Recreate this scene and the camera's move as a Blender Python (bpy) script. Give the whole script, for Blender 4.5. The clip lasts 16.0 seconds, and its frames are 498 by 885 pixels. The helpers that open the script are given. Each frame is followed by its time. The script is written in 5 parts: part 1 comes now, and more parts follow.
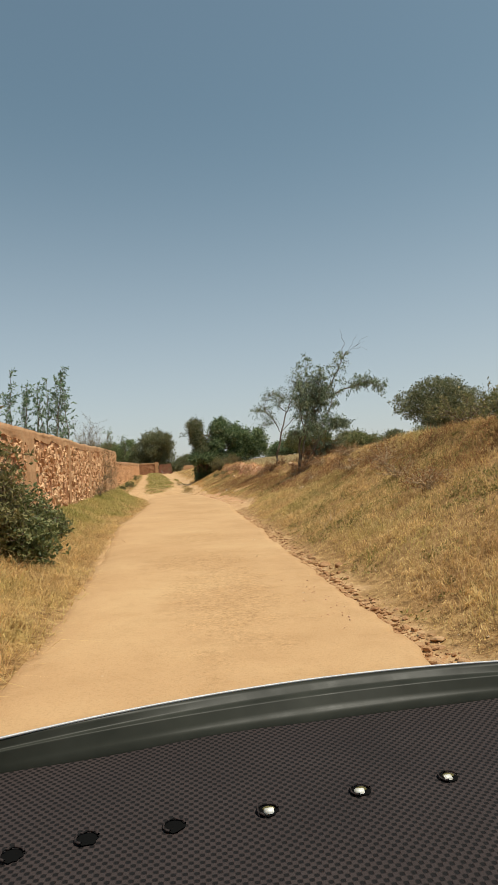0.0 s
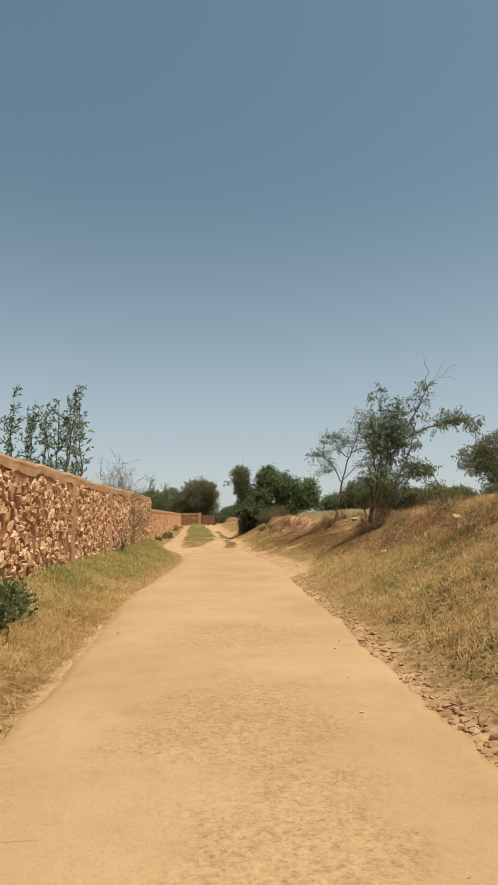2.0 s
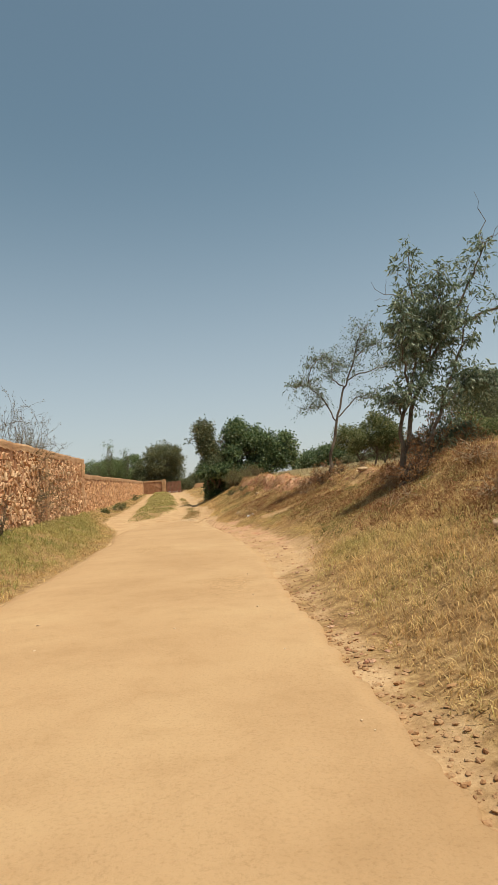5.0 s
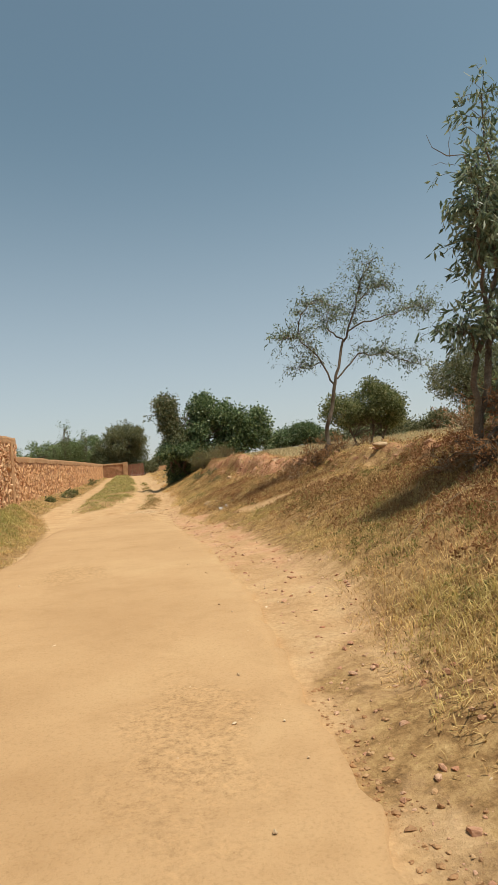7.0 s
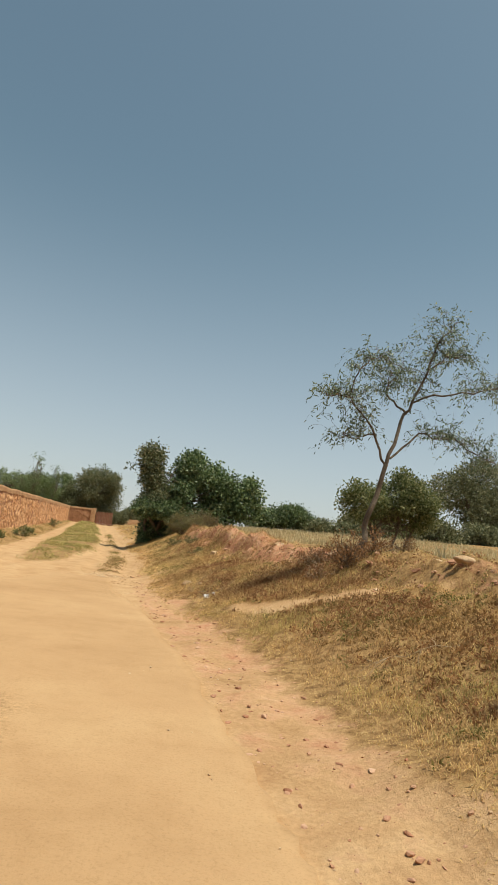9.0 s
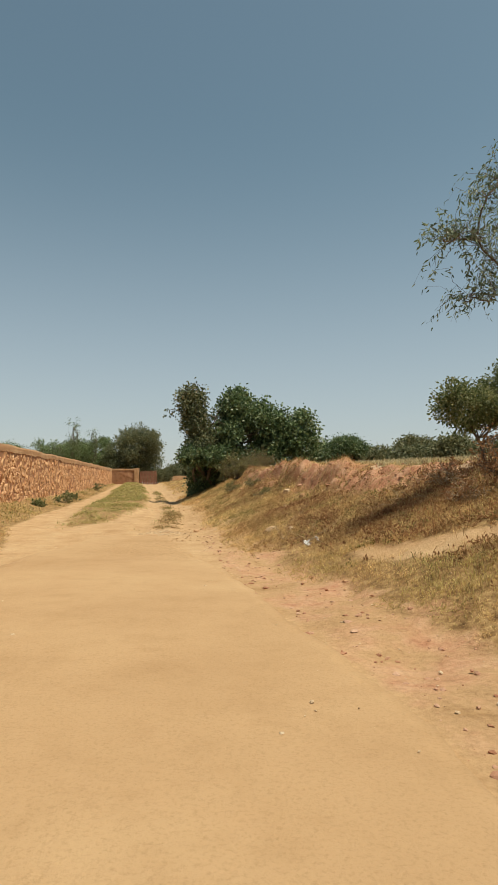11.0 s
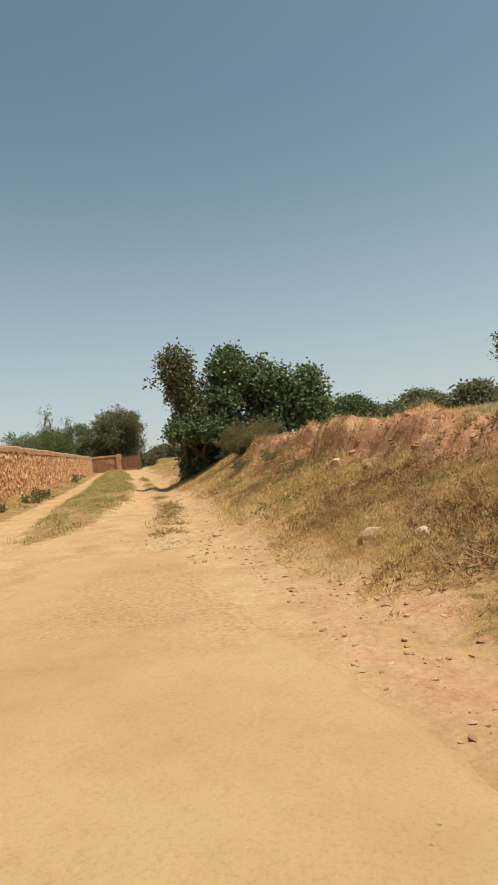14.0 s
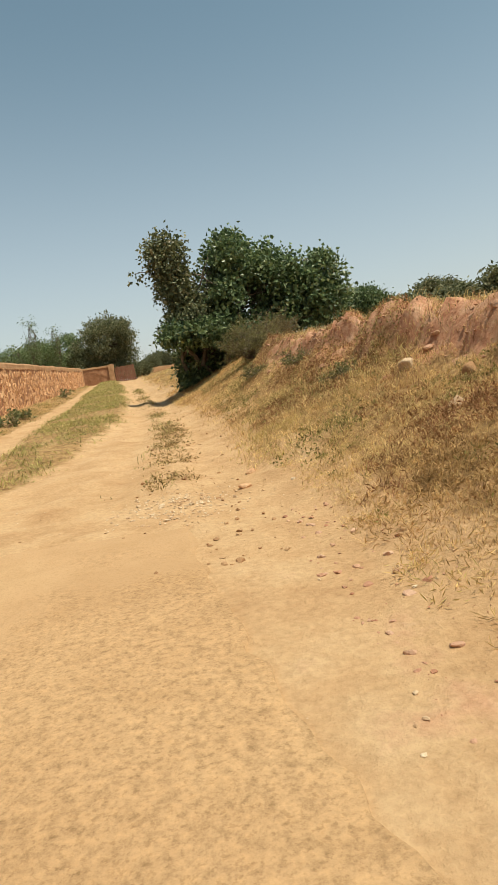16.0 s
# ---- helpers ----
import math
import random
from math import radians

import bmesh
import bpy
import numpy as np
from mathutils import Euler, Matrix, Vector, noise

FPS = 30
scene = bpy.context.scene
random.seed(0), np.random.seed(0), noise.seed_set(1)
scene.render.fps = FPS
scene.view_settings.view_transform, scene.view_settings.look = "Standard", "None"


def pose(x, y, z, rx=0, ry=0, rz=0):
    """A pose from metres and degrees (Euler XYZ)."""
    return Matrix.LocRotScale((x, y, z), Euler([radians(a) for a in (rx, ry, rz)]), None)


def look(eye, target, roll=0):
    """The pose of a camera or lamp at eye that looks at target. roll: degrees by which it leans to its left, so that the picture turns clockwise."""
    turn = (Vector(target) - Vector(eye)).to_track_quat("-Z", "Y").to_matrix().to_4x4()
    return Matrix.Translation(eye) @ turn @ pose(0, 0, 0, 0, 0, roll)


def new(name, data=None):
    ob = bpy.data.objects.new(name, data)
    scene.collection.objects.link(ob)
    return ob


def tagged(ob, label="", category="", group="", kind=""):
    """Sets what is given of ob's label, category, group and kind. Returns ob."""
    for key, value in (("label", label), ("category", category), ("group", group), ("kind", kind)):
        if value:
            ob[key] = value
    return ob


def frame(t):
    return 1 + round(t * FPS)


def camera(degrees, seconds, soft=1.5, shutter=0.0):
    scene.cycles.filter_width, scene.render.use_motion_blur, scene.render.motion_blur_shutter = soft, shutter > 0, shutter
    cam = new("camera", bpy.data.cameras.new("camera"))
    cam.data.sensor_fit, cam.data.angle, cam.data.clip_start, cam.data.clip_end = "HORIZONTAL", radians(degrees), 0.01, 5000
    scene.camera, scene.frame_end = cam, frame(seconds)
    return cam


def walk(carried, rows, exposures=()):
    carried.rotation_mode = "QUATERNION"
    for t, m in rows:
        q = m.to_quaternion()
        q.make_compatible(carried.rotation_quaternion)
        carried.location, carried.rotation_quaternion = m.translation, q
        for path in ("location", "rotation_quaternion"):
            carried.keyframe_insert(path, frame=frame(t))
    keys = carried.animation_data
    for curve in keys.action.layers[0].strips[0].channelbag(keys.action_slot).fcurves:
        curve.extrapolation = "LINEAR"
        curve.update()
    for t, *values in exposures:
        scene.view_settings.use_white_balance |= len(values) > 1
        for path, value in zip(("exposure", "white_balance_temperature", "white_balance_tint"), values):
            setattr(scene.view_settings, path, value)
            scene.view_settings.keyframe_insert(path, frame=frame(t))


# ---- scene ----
cam = camera(44.0, 16.0, soft=0.9)
# seconds, x, y, z, yaw, pitch, lean
PATH = [
    (0.0, 3.267, -7.080, 1.225, -5.33, 2.93, -2.95),
    (0.5, 3.302, -6.008, 1.234, -3.29, 3.99, -1.70),
    (1.0, 3.338, -4.896, 1.242, -0.91, 6.96, -1.56),
    (1.5, 3.330, -3.644, 1.273, -1.13, 9.92, -1.00),
    (2.0, 3.311, -2.530, 1.255, -1.16, 8.03, -0.64),
    (2.5, 3.316, -1.452, 1.289, -2.50, 7.06, -1.16),
    (3.0, 3.316, -0.121, 1.268, -1.64, 5.04, -1.87),
    (3.2, 3.311, 0.465, 1.248, -1.95, 3.48, -2.20),
    (5.3, 3.805, 5.825, 1.147, -4.80, 4.75, -4.50),
    (5.5, 3.795, 6.279, 1.142, -3.35, 0.75, -12.08),
    (6.0, 3.767, 7.183, 1.184, -6.78, 2.81, -5.00),
    (6.5, 3.961, 8.653, 1.256, -6.78, 3.92, -2.07),
    (7.0, 3.930, 9.624, 1.267, -6.97, 2.80, -4.29),
    (7.5, 3.823, 10.486, 1.298, -6.90, 1.11, -5.29),
    (8.0, 3.809, 11.519, 1.315, -6.72, 5.06, -3.42),
    (8.5, 3.753, 12.420, 1.362, -7.68, 4.03, -4.08),
    (9.0, 3.636, 13.199, 1.401, -8.65, 9.68, 7.32),
    (9.5, 3.501, 14.223, 1.368, -6.43, 9.55, 2.07),
    (9.7, 3.339, 14.450, 1.330, -5.92, 7.52, 2.80),
    (11.8, 3.329, 17.770, 1.101, -3.79, 1.52, -7.50),
    (12.0, 3.301, 18.033, 1.101, -2.26, -2.70, -10.05),
    (12.5, 3.282, 18.981, 1.076, -6.79, -2.36, -5.85),
    (13.0, 3.165, 19.679, 1.121, -5.01, -2.05, -5.79),
    (13.5, 3.066, 20.358, 1.168, -3.14, -1.26, -6.08),
    (14.0, 2.999, 21.282, 1.217, -7.53, 2.16, -5.41),
    (14.5, 3.002, 22.061, 1.243, -9.08, 0.18, -5.76),
    (15.0, 2.981, 22.944, 1.254, -7.24, 0.55, -5.90),
    (15.5, 2.982, 23.829, 1.301, -5.25, -1.44, -2.49),
    (16.0, 3.015, 24.527, 1.328, -6.70, -6.68, -8.04),
]


def stand(x, y, z, yaw, pitch, lean):
    return pose(x, y, z, 90 + pitch, 0, yaw) @ pose(0, 0, 0, 0, 0, lean)


walk(cam, [(t, stand(*row)) for t, *row in PATH], exposures=[(0.0, 0.34, 6540, 6), (7.0, 0.36, 6540, 6), (9.7, 0.37, 6600, 5), (12.0, 0.20, 6640, 4), (12.6, 0.37, 6640, 4), (15.3, 0.40, 6620, 4), (16.0, 0.47, 6600, 4)])

# ---- sky and sun ----
SUN_DIR = Vector((0.28, -0.17, 0.945)).normalized()
world = bpy.data.worlds.new("sky")
scene.world = world
world.use_nodes = True
wt = world.node_tree
sky = wt.nodes.new("ShaderNodeTexSky")
sky.sky_type = "NISHITA"
sky.sun_disc = False
sky.sun_elevation = math.asin(SUN_DIR.z)
sky.sun_rotation = math.atan2(SUN_DIR.x, SUN_DIR.y)
sky.altitude, sky.air_density, sky.dust_density, sky.ozone_density = 100, 0.9, 0.8, 2.0
wt.nodes["Background"].inputs["Strength"].default_value = 0.091
# dust in the air: a paler sky towards the horizon all round
clear = wt.nodes.new("ShaderNodeMix")
clear.data_type, clear.blend_type = "RGBA", "MULTIPLY"
clear.inputs[0].default_value = 1.0
clear.inputs[7].default_value = (1.25, 1.20, 0.90, 1.0)
up = wt.nodes.new("ShaderNodeSeparateXYZ")
wt.links.new(wt.nodes.new("ShaderNodeTexCoord").outputs["Generated"], up.inputs[0])
low = wt.nodes.new("ShaderNodeMapRange")
low.interpolation_type = "SMOOTHSTEP"
low.inputs[1].default_value, low.inputs[2].default_value, low.inputs[3].default_value, low.inputs[4].default_value = -0.25, 0.55, 0.95, 0.0
wt.links.new(up.outputs[2], low.inputs[0])
haze = wt.nodes.new("ShaderNodeMix")
haze.data_type = "RGBA"
haze.inputs[7].default_value = (4.55, 4.5, 5.3, 1.0)
wt.links.new(low.outputs[0], haze.inputs[0])
wt.links.new(sky.outputs[0], clear.inputs[6])
wt.links.new(clear.outputs[2], haze.inputs[6])
wt.links.new(haze.outputs[2], wt.nodes["Background"].inputs["Color"])
sun = new("sun", bpy.data.lights.new("sun", "SUN"))
sun.data.energy, sun.data.angle, sun.data.color = 3.8, radians(0.6), (1.0, 0.94, 0.84)
sun.matrix_world = look(SUN_DIR * 60, (0, 0, 0))


# ---- materials ----
def material(name, rough=0.9, metal=0.0, spec=0.25):
    m = bpy.data.materials.new(name)
    m.use_nodes = True
    b = m.node_tree.nodes["Principled BSDF"]
    b.inputs["Roughness"].default_value = rough
    b.inputs["Metallic"].default_value = metal
    b.inputs["Specular IOR Level"].default_value = spec
    return m, m.node_tree, b


def rgb(c):
    return (c[0], c[1], c[2], 1.0)


def node(nt, kind, **inputs):
    n = nt.nodes.new(kind)
    for key, value in inputs.items():
        n.inputs[key.replace("_", " ")].default_value = value
    return n


def noise_of(nt, scale, detail=6.0, rough=0.6, where=None):
    n = node(nt, "ShaderNodeTexNoise", Scale=scale, Detail=detail, Roughness=rough)
    if where is None:
        where = nt.nodes.new("ShaderNodeTexCoord").outputs["Object"]
    nt.links.new(where, n.inputs["Vector"])
    return n.outputs["Fac"]


def ramp(nt, fac, stops):
    r = nt.nodes.new("ShaderNodeValToRGB")
    e = r.color_ramp.elements
    while len(e) < len(stops):
        e.new(0.5)
    for el, (p, c) in zip(e, stops):
        el.position, el.color = p, rgb(c)
    nt.links.new(fac, r.inputs["Fac"])
    return r.outputs["Color"]


def mixed(nt, a, b, fac, blend="MIX"):
    n = nt.nodes.new("ShaderNodeMix")
    n.data_type, n.blend_type = "RGBA", blend
    for k, v in ((6, a), (7, b), (0, fac)):
        if isinstance(v, bpy.types.NodeSocket):
            nt.links.new(v, n.inputs[k])
        elif k == 0:
            n.inputs[0].default_value = v
        else:
            n.inputs[k].default_value = rgb(v)
    return n.outputs[2]


def sharpen(nt, fac, low, high):
    n = nt.nodes.new("ShaderNodeMapRange")
    nt.links.new(fac, n.inputs[0])
    n.inputs[1].default_value, n.inputs[2].default_value = low, high
    return n.outputs[0]


def bumped(nt, b, heights, strength=0.6, distance=0.02):
    last = None
    for h, d in heights:
        n = nt.nodes.new("ShaderNodeBump")
        n.inputs["Strength"].default_value, n.inputs["Distance"].default_value = strength, d
        nt.links.new(h, n.inputs["Height"])
        if last:
            nt.links.new(last, n.inputs["Normal"])
        last = n.outputs["Normal"]
    nt.links.new(last, b.inputs["Normal"])


def attribute(nt, name):
    n = nt.nodes.new("ShaderNodeAttribute")
    n.attribute_name = name
    return n.outputs["Fac"]


def mottled(name, stops, scale, fine, rough=0.9, bump=0.01, spec=0.2):
    """A mineral surface with large stains, fine grain and relief."""
    m, nt, b = material(name, rough, spec=spec)
    big, small = noise_of(nt, scale), noise_of(nt, fine, 8, 0.7)
    base = ramp(nt, big, stops)
    nt.links.new(mixed(nt, base, ramp(nt, small, [(0.25, (0.55, 0.5, 0.45)), (0.6, (1, 1, 1)), (0.8, (1.0, 1.0, 1.0))]), 0.6, "MULTIPLY"), b.inputs["Base Color"])
    bumped(nt, b, [(small, bump), (big, bump * 3)])
    return m


def island_mix(name, stops, rough=0.75, spec=0.2, through_light=0.0, patch=0.5, patch_stops=None):
    """Leaves, blades and chips: each piece has its own shade, and patches of the plant differ."""
    m, nt, b = material(name, rough, spec=spec)
    g = nt.nodes.new("ShaderNodeNewGeometry")
    col = ramp(nt, g.outputs["Random Per Island"], stops)
    if patch_stops:
        col = mixed(nt, col, ramp(nt, noise_of(nt, patch, 4), patch_stops), 0.55)
        col = mixed(nt, col, ramp(nt, noise_of(nt, 6.5, 3, 0.7), [(0.34, (0.55, 0.48, 0.42)), (0.48, (1.0, 0.97, 0.92)), (0.62, (1.3, 1.26, 1.18))]), 0.85, "MULTIPLY")
    nt.links.new(col, b.inputs["Base Color"])
    if through_light:
        t = nt.nodes.new("ShaderNodeBsdfTranslucent")
        nt.links.new(col, t.inputs["Color"])
        mx = nt.nodes.new("ShaderNodeMixShader")
        mx.inputs[0].default_value = through_light
        nt.links.new(b.outputs[0], mx.inputs[1])
        nt.links.new(t.outputs[0], mx.inputs[2])
        nt.links.new(mx.outputs[0], nt.nodes["Material Output"].inputs["Surface"])
    return m


def ground_material():
    m, nt, b = material("earth", 0.95, spec=0.1)
    broad, mid, fine = noise_of(nt, 0.35, 5), noise_of(nt, 2.2, 7, 0.65), noise_of(nt, 26, 8, 0.7)
    sand = ramp(nt, mid, [(0.3, (0.45, 0.27, 0.135)), (0.5, (0.54, 0.345, 0.18)), (0.75, (0.61, 0.42, 0.235))])
    soil = ramp(nt, noise_of(nt, 9, 9, 0.75), [(0.34, (0.15, 0.085, 0.038)), (0.47, (0.31, 0.185, 0.08)), (0.60, (0.46, 0.30, 0.135)), (0.75, (0.60, 0.43, 0.22))])
    red = ramp(nt, noise_of(nt, 4.5, 9, 0.75), [(0.32, (0.30, 0.125, 0.068)), (0.44, (0.50, 0.245, 0.14)), (0.58, (0.60, 0.345, 0.21)), (0.76, (0.70, 0.49, 0.33))])
    def edge(name):
        a = nt.nodes.new("ShaderNodeMath")
        a.operation = "ADD"
        nt.links.new(attribute(nt, name), a.inputs[0])
        nt.links.new(sharpen(nt, mid, 0.2, 0.8), a.inputs[1])
        return sharpen(nt, a.outputs[0], 0.75, 1.15)
    col = mixed(nt, soil, sand, edge("sand"))
    col = mixed(nt, col, red, edge("red"))
    col = mixed(nt, col, ramp(nt, fine, [(0.25, (0.5, 0.45, 0.4)), (0.6, (1, 1, 1))]), 0.55, "MULTIPLY")
    nt.links.new(mixed(nt, col, ramp(nt, broad, [(0.3, (0.8, 0.76, 0.7)), (0.7, (1, 1, 1))]), 0.6, "MULTIPLY"), b.inputs["Base Color"])
    bumped(nt, b, [(fine, 0.016), (mid, 0.04)], 0.9)
    return m


def road_material():
    m, nt, b = material("dusty_pavement", 0.92, spec=0.15)
    broad, mid, fine = noise_of(nt, 0.5, 5), noise_of(nt, 3.5, 8, 0.7), noise_of(nt, 60, 6, 0.7)
    col = ramp(nt, broad, [(0.3, (0.415, 0.252, 0.124)), (0.5, (0.465, 0.290, 0.147)), (0.7, (0.505, 0.328, 0.170))])
    col = mixed(nt, col, ramp(nt, mid, [(0.32, (0.8, 0.76, 0.7)), (0.52, (1, 1, 1))]), 0.4, "MULTIPLY")
    grit = noise_of(nt, 24, 8, 0.75)
    # where the dust is gone the pitted old surfacing shows
    worn = nt.nodes.new("ShaderNodeMath")
    worn.operation = "ADD"
    nt.links.new(attribute(nt, "worn"), worn.inputs[0])
    nt.links.new(sharpen(nt, noise_of(nt, 2.3, 6, 0.65), 0.25, 0.85), worn.inputs[1])
    bare = sharpen(nt, worn.outputs[0], 0.62, 1.05)
    pits = noise_of(nt, 52, 3, 0.6)
    col = mixed(nt, col, mixed(nt, col, ramp(nt, grit, [(0.36, (0.40, 0.36, 0.30)), (0.5, (0.95, 0.93, 0.9)), (0.64, (1.3, 1.26, 1.18))]), 0.5, "MULTIPLY"), bare)
    col = mixed(nt, col, mixed(nt, col, ramp(nt, pits, [(0.36, (0.45, 0.40, 0.33)), (0.46, (1, 1, 1))]), 0.35, "MULTIPLY"), bare)
    nt.links.new(mixed(nt, col, ramp(nt, fine, [(0.3, (0.62, 0.58, 0.52)), (0.5, (1, 1, 1))]), 0.45, "MULTIPLY"), b.inputs["Base Color"])
    bumped(nt, b, [(fine, 0.004), (grit, 0.008), (mid, 0.015)], 0.7)
    return m


EARTH, ROAD = ground_material(), road_material()
PLASTER = mottled("ochre_plaster", [(0.3, (0.42, 0.23, 0.115)), (0.5, (0.52, 0.30, 0.155)), (0.72, (0.60, 0.38, 0.21))], 1.3, 22, bump=0.008)
MORTAR = mottled("red_mortar", [(0.3, (0.30, 0.14, 0.07)), (0.55, (0.42, 0.21, 0.11)), (0.75, (0.50, 0.28, 0.15))], 2.0, 30, bump=0.015)
BARK = mottled("grey_bark", [(0.3, (0.09, 0.065, 0.045)), (0.55, (0.18, 0.14, 0.10)), (0.75, (0.33, 0.27, 0.21))], 5, 40, bump=0.01)
DRY_GRASS = island_mix("dry_grass", [(0.0, (0.25, 0.145, 0.068)), (0.25, (0.49, 0.335, 0.140)), (0.65, (0.82, 0.63, 0.31)), (1.0, (0.44, 0.385, 0.135))], 0.65, 0.25, 0.45, 0.6,
                       [(0.30, (0.34, 0.165, 0.08)), (0.42, (0.55, 0.35, 0.16)), (0.53, (0.69, 0.50, 0.245)), (0.62, (0.46, 0.375, 0.135)), (0.75, (0.36, 0.315, 0.11))])
GREEN_GRASS = island_mix("green_grass", [(0.0, (0.21, 0.225, 0.065)), (0.5, (0.37, 0.35, 0.115)), (1.0, (0.64, 0.50, 0.24))], 0.7, 0.2, 0.4, 0.8,
                         [(0.35, (0.23, 0.265, 0.07)), (0.55, (0.50, 0.41, 0.165))])
OLIVE_GRASS = island_mix("olive_weeds", [(0.0, (0.13, 0.105, 0.04)), (0.4, (0.24, 0.20, 0.07)), (0.75, (0.34, 0.315, 0.105)), (1.0, (0.52, 0.40, 0.17))], 0.8, 0.15, 0.3)
WHEAT = island_mix("ripe_grass", [(0.0, (0.48, 0.37, 0.20)), (0.6, (0.66, 0.56, 0.34)), (1.0, (0.42, 0.35, 0.16))], 0.8, 0.15, 0.3)
FIG_LEAF = island_mix("fig_leaves", [(0.0, (0.045, 0.075, 0.03)), (0.5, (0.115, 0.165, 0.062)), (0.85, (0.22, 0.28, 0.115)), (1.0, (0.33, 0.36, 0.19))], 0.42, 0.45, 0.25)
FIG_DRY = island_mix("browned_fig_leaves", [(0.0, (0.06, 0.07, 0.03)), (0.5, (0.13, 0.145, 0.06)), (0.85, (0.24, 0.235, 0.11)), (1.0, (0.34, 0.30, 0.17))], 0.5, 0.4, 0.25)
EUC_LEAF = island_mix("narrow_leaves", [(0.0, (0.09, 0.122, 0.07)), (0.6, (0.19, 0.243, 0.14)), (1.0, (0.37, 0.40, 0.26))], 0.45, 0.4, 0.35)
SAPLING_LEAF = island_mix("young_leaves", [(0.0, (0.07, 0.125, 0.065)), (0.6, (0.16, 0.24, 0.13)), (1.0, (0.32, 0.40, 0.26))], 0.45, 0.4, 0.35)
OLIVE_LEAF = island_mix("olive_leaves", [(0.0, (0.08, 0.09, 0.042)), (0.6, (0.185, 0.19, 0.09)), (1.0, (0.32, 0.305, 0.165))], 0.6, 0.3, 0.3)
GROVE_LEAF = island_mix("light_green_leaves", [(0.0, (0.08, 0.115, 0.04)), (0.6, (0.18, 0.235, 0.085)), (1.0, (0.36, 0.40, 0.20))], 0.5, 0.35, 0.3)
BUSH_LEAF = island_mix("bush_leaves", [(0.0, (0.075, 0.095, 0.035)), (0.6, (0.175, 0.195, 0.07)), (1.0, (0.36, 0.345, 0.16))], 0.55, 0.35, 0.4)
DUSTY_LEAF = island_mix("dusty_leaves", [(0.0, (0.12, 0.12, 0.045)), (0.6, (0.22, 0.205, 0.085)), (1.0, (0.36, 0.30, 0.14))], 0.7, 0.2, 0.35)
WEED = island_mix("brown_weeds", [(0.0, (0.12, 0.055, 0.03)), (0.5, (0.26, 0.13, 0.065)), (1.0, (0.48, 0.29, 0.14))], 0.8, 0.15, 0.35, 0.8,
                  [(0.35, (0.24, 0.115, 0.06)), (0.5, (0.38, 0.21, 0.105)), (0.65, (0.36, 0.26, 0.11))])
CROWN_WEED = island_mix("track_weeds", [(0.0, (0.20, 0.13, 0.055)), (0.5, (0.38, 0.26, 0.115)), (1.0, (0.56, 0.41, 0.20))], 0.8, 0.15, 0.35)
SHRUB_GREEN = island_mix("olive_shrub", [(0.0, (0.13, 0.12, 0.045)), (0.6, (0.26, 0.235, 0.095)), (1.0, (0.40, 0.33, 0.16))], 0.75, 0.15, 0.35)
SHRUB_DRY = island_mix("dry_shrub", [(0.0, (0.17, 0.12, 0.06)), (0.6, (0.30, 0.225, 0.11)), (1.0, (0.20, 0.195, 0.08))], 0.8, 0.15, 0.35)


def stone_material(name, light, dark):
    m, nt, b = material(name, 0.92, spec=0.2)
    o = nt.nodes.new("ShaderNodeObjectInfo")
    g = nt.nodes.new("ShaderNodeNewGeometry")
    a = nt.nodes.new("ShaderNodeMath")
    a.operation = "ADD"
    nt.links.new(o.outputs["Random"], a.inputs[0])
    nt.links.new(g.outputs["Random Per Island"], a.inputs[1])
    f = nt.nodes.new("ShaderNodeMath")
    f.operation = "FRACT"
    nt.links.new(a.outputs[0], f.inputs[0])
    big, fine = noise_of(nt, 6, 6), noise_of(nt, 45, 8, 0.7)
    col = mixed(nt, dark, light, f.outputs[0])
    col = mixed(nt, col, ramp(nt, big, [(0.35, (0.72, 0.55, 0.42)), (0.6, (1, 1, 1))]), 0.7, "MULTIPLY")
    nt.links.new(mixed(nt, col, ramp(nt, fine, [(0.3, (0.55, 0.48, 0.42)), (0.55, (1, 1, 1))]), 0.5, "MULTIPLY"), b.inputs["Base Color"])
    bumped(nt, b, [(fine, 0.008), (big, 0.02)], 0.8)
    return m


WALL_STONE = stone_material("wall_stone", (0.78, 0.54, 0.33), (0.50, 0.27, 0.14))
FAR_STONE = stone_material("far_wall_stone", (0.82, 0.52, 0.29), (0.62, 0.345, 0.18))
PALE_STONE = stone_material("pale_stone", (0.72, 0.57, 0.39), (0.54, 0.39, 0.24))
EARTH_STONE = stone_material("red_clods", (0.60, 0.39, 0.26), (0.42, 0.21, 0.125))
EDGE_STONE = stone_material("edge_stone", (0.50, 0.32, 0.17), (0.34, 0.19, 0.095))
STRAW_WOOD = mottled("bleached_wood", [(0.3, (0.30, 0.21, 0.12)), (0.6, (0.46, 0.35, 0.22)), (0.8, (0.55, 0.45, 0.30))], 4, 40, bump=0.004)
GATE_WOOD = mottled("red_brown_boards", [(0.3, (0.19, 0.085, 0.052)), (0.55, (0.28, 0.14, 0.09)), (0.8, (0.38, 0.22, 0.15))], 3, 30, bump=0.004)
PAPER = mottled("white_paper", [(0.3, (0.62, 0.60, 0.58)), (0.6, (0.78, 0.76, 0.74)), (0.8, (0.82, 0.81, 0.79))], 9, 60, bump=0.002)


# ---- mesh helpers ----
rng = np.random.default_rng(7)


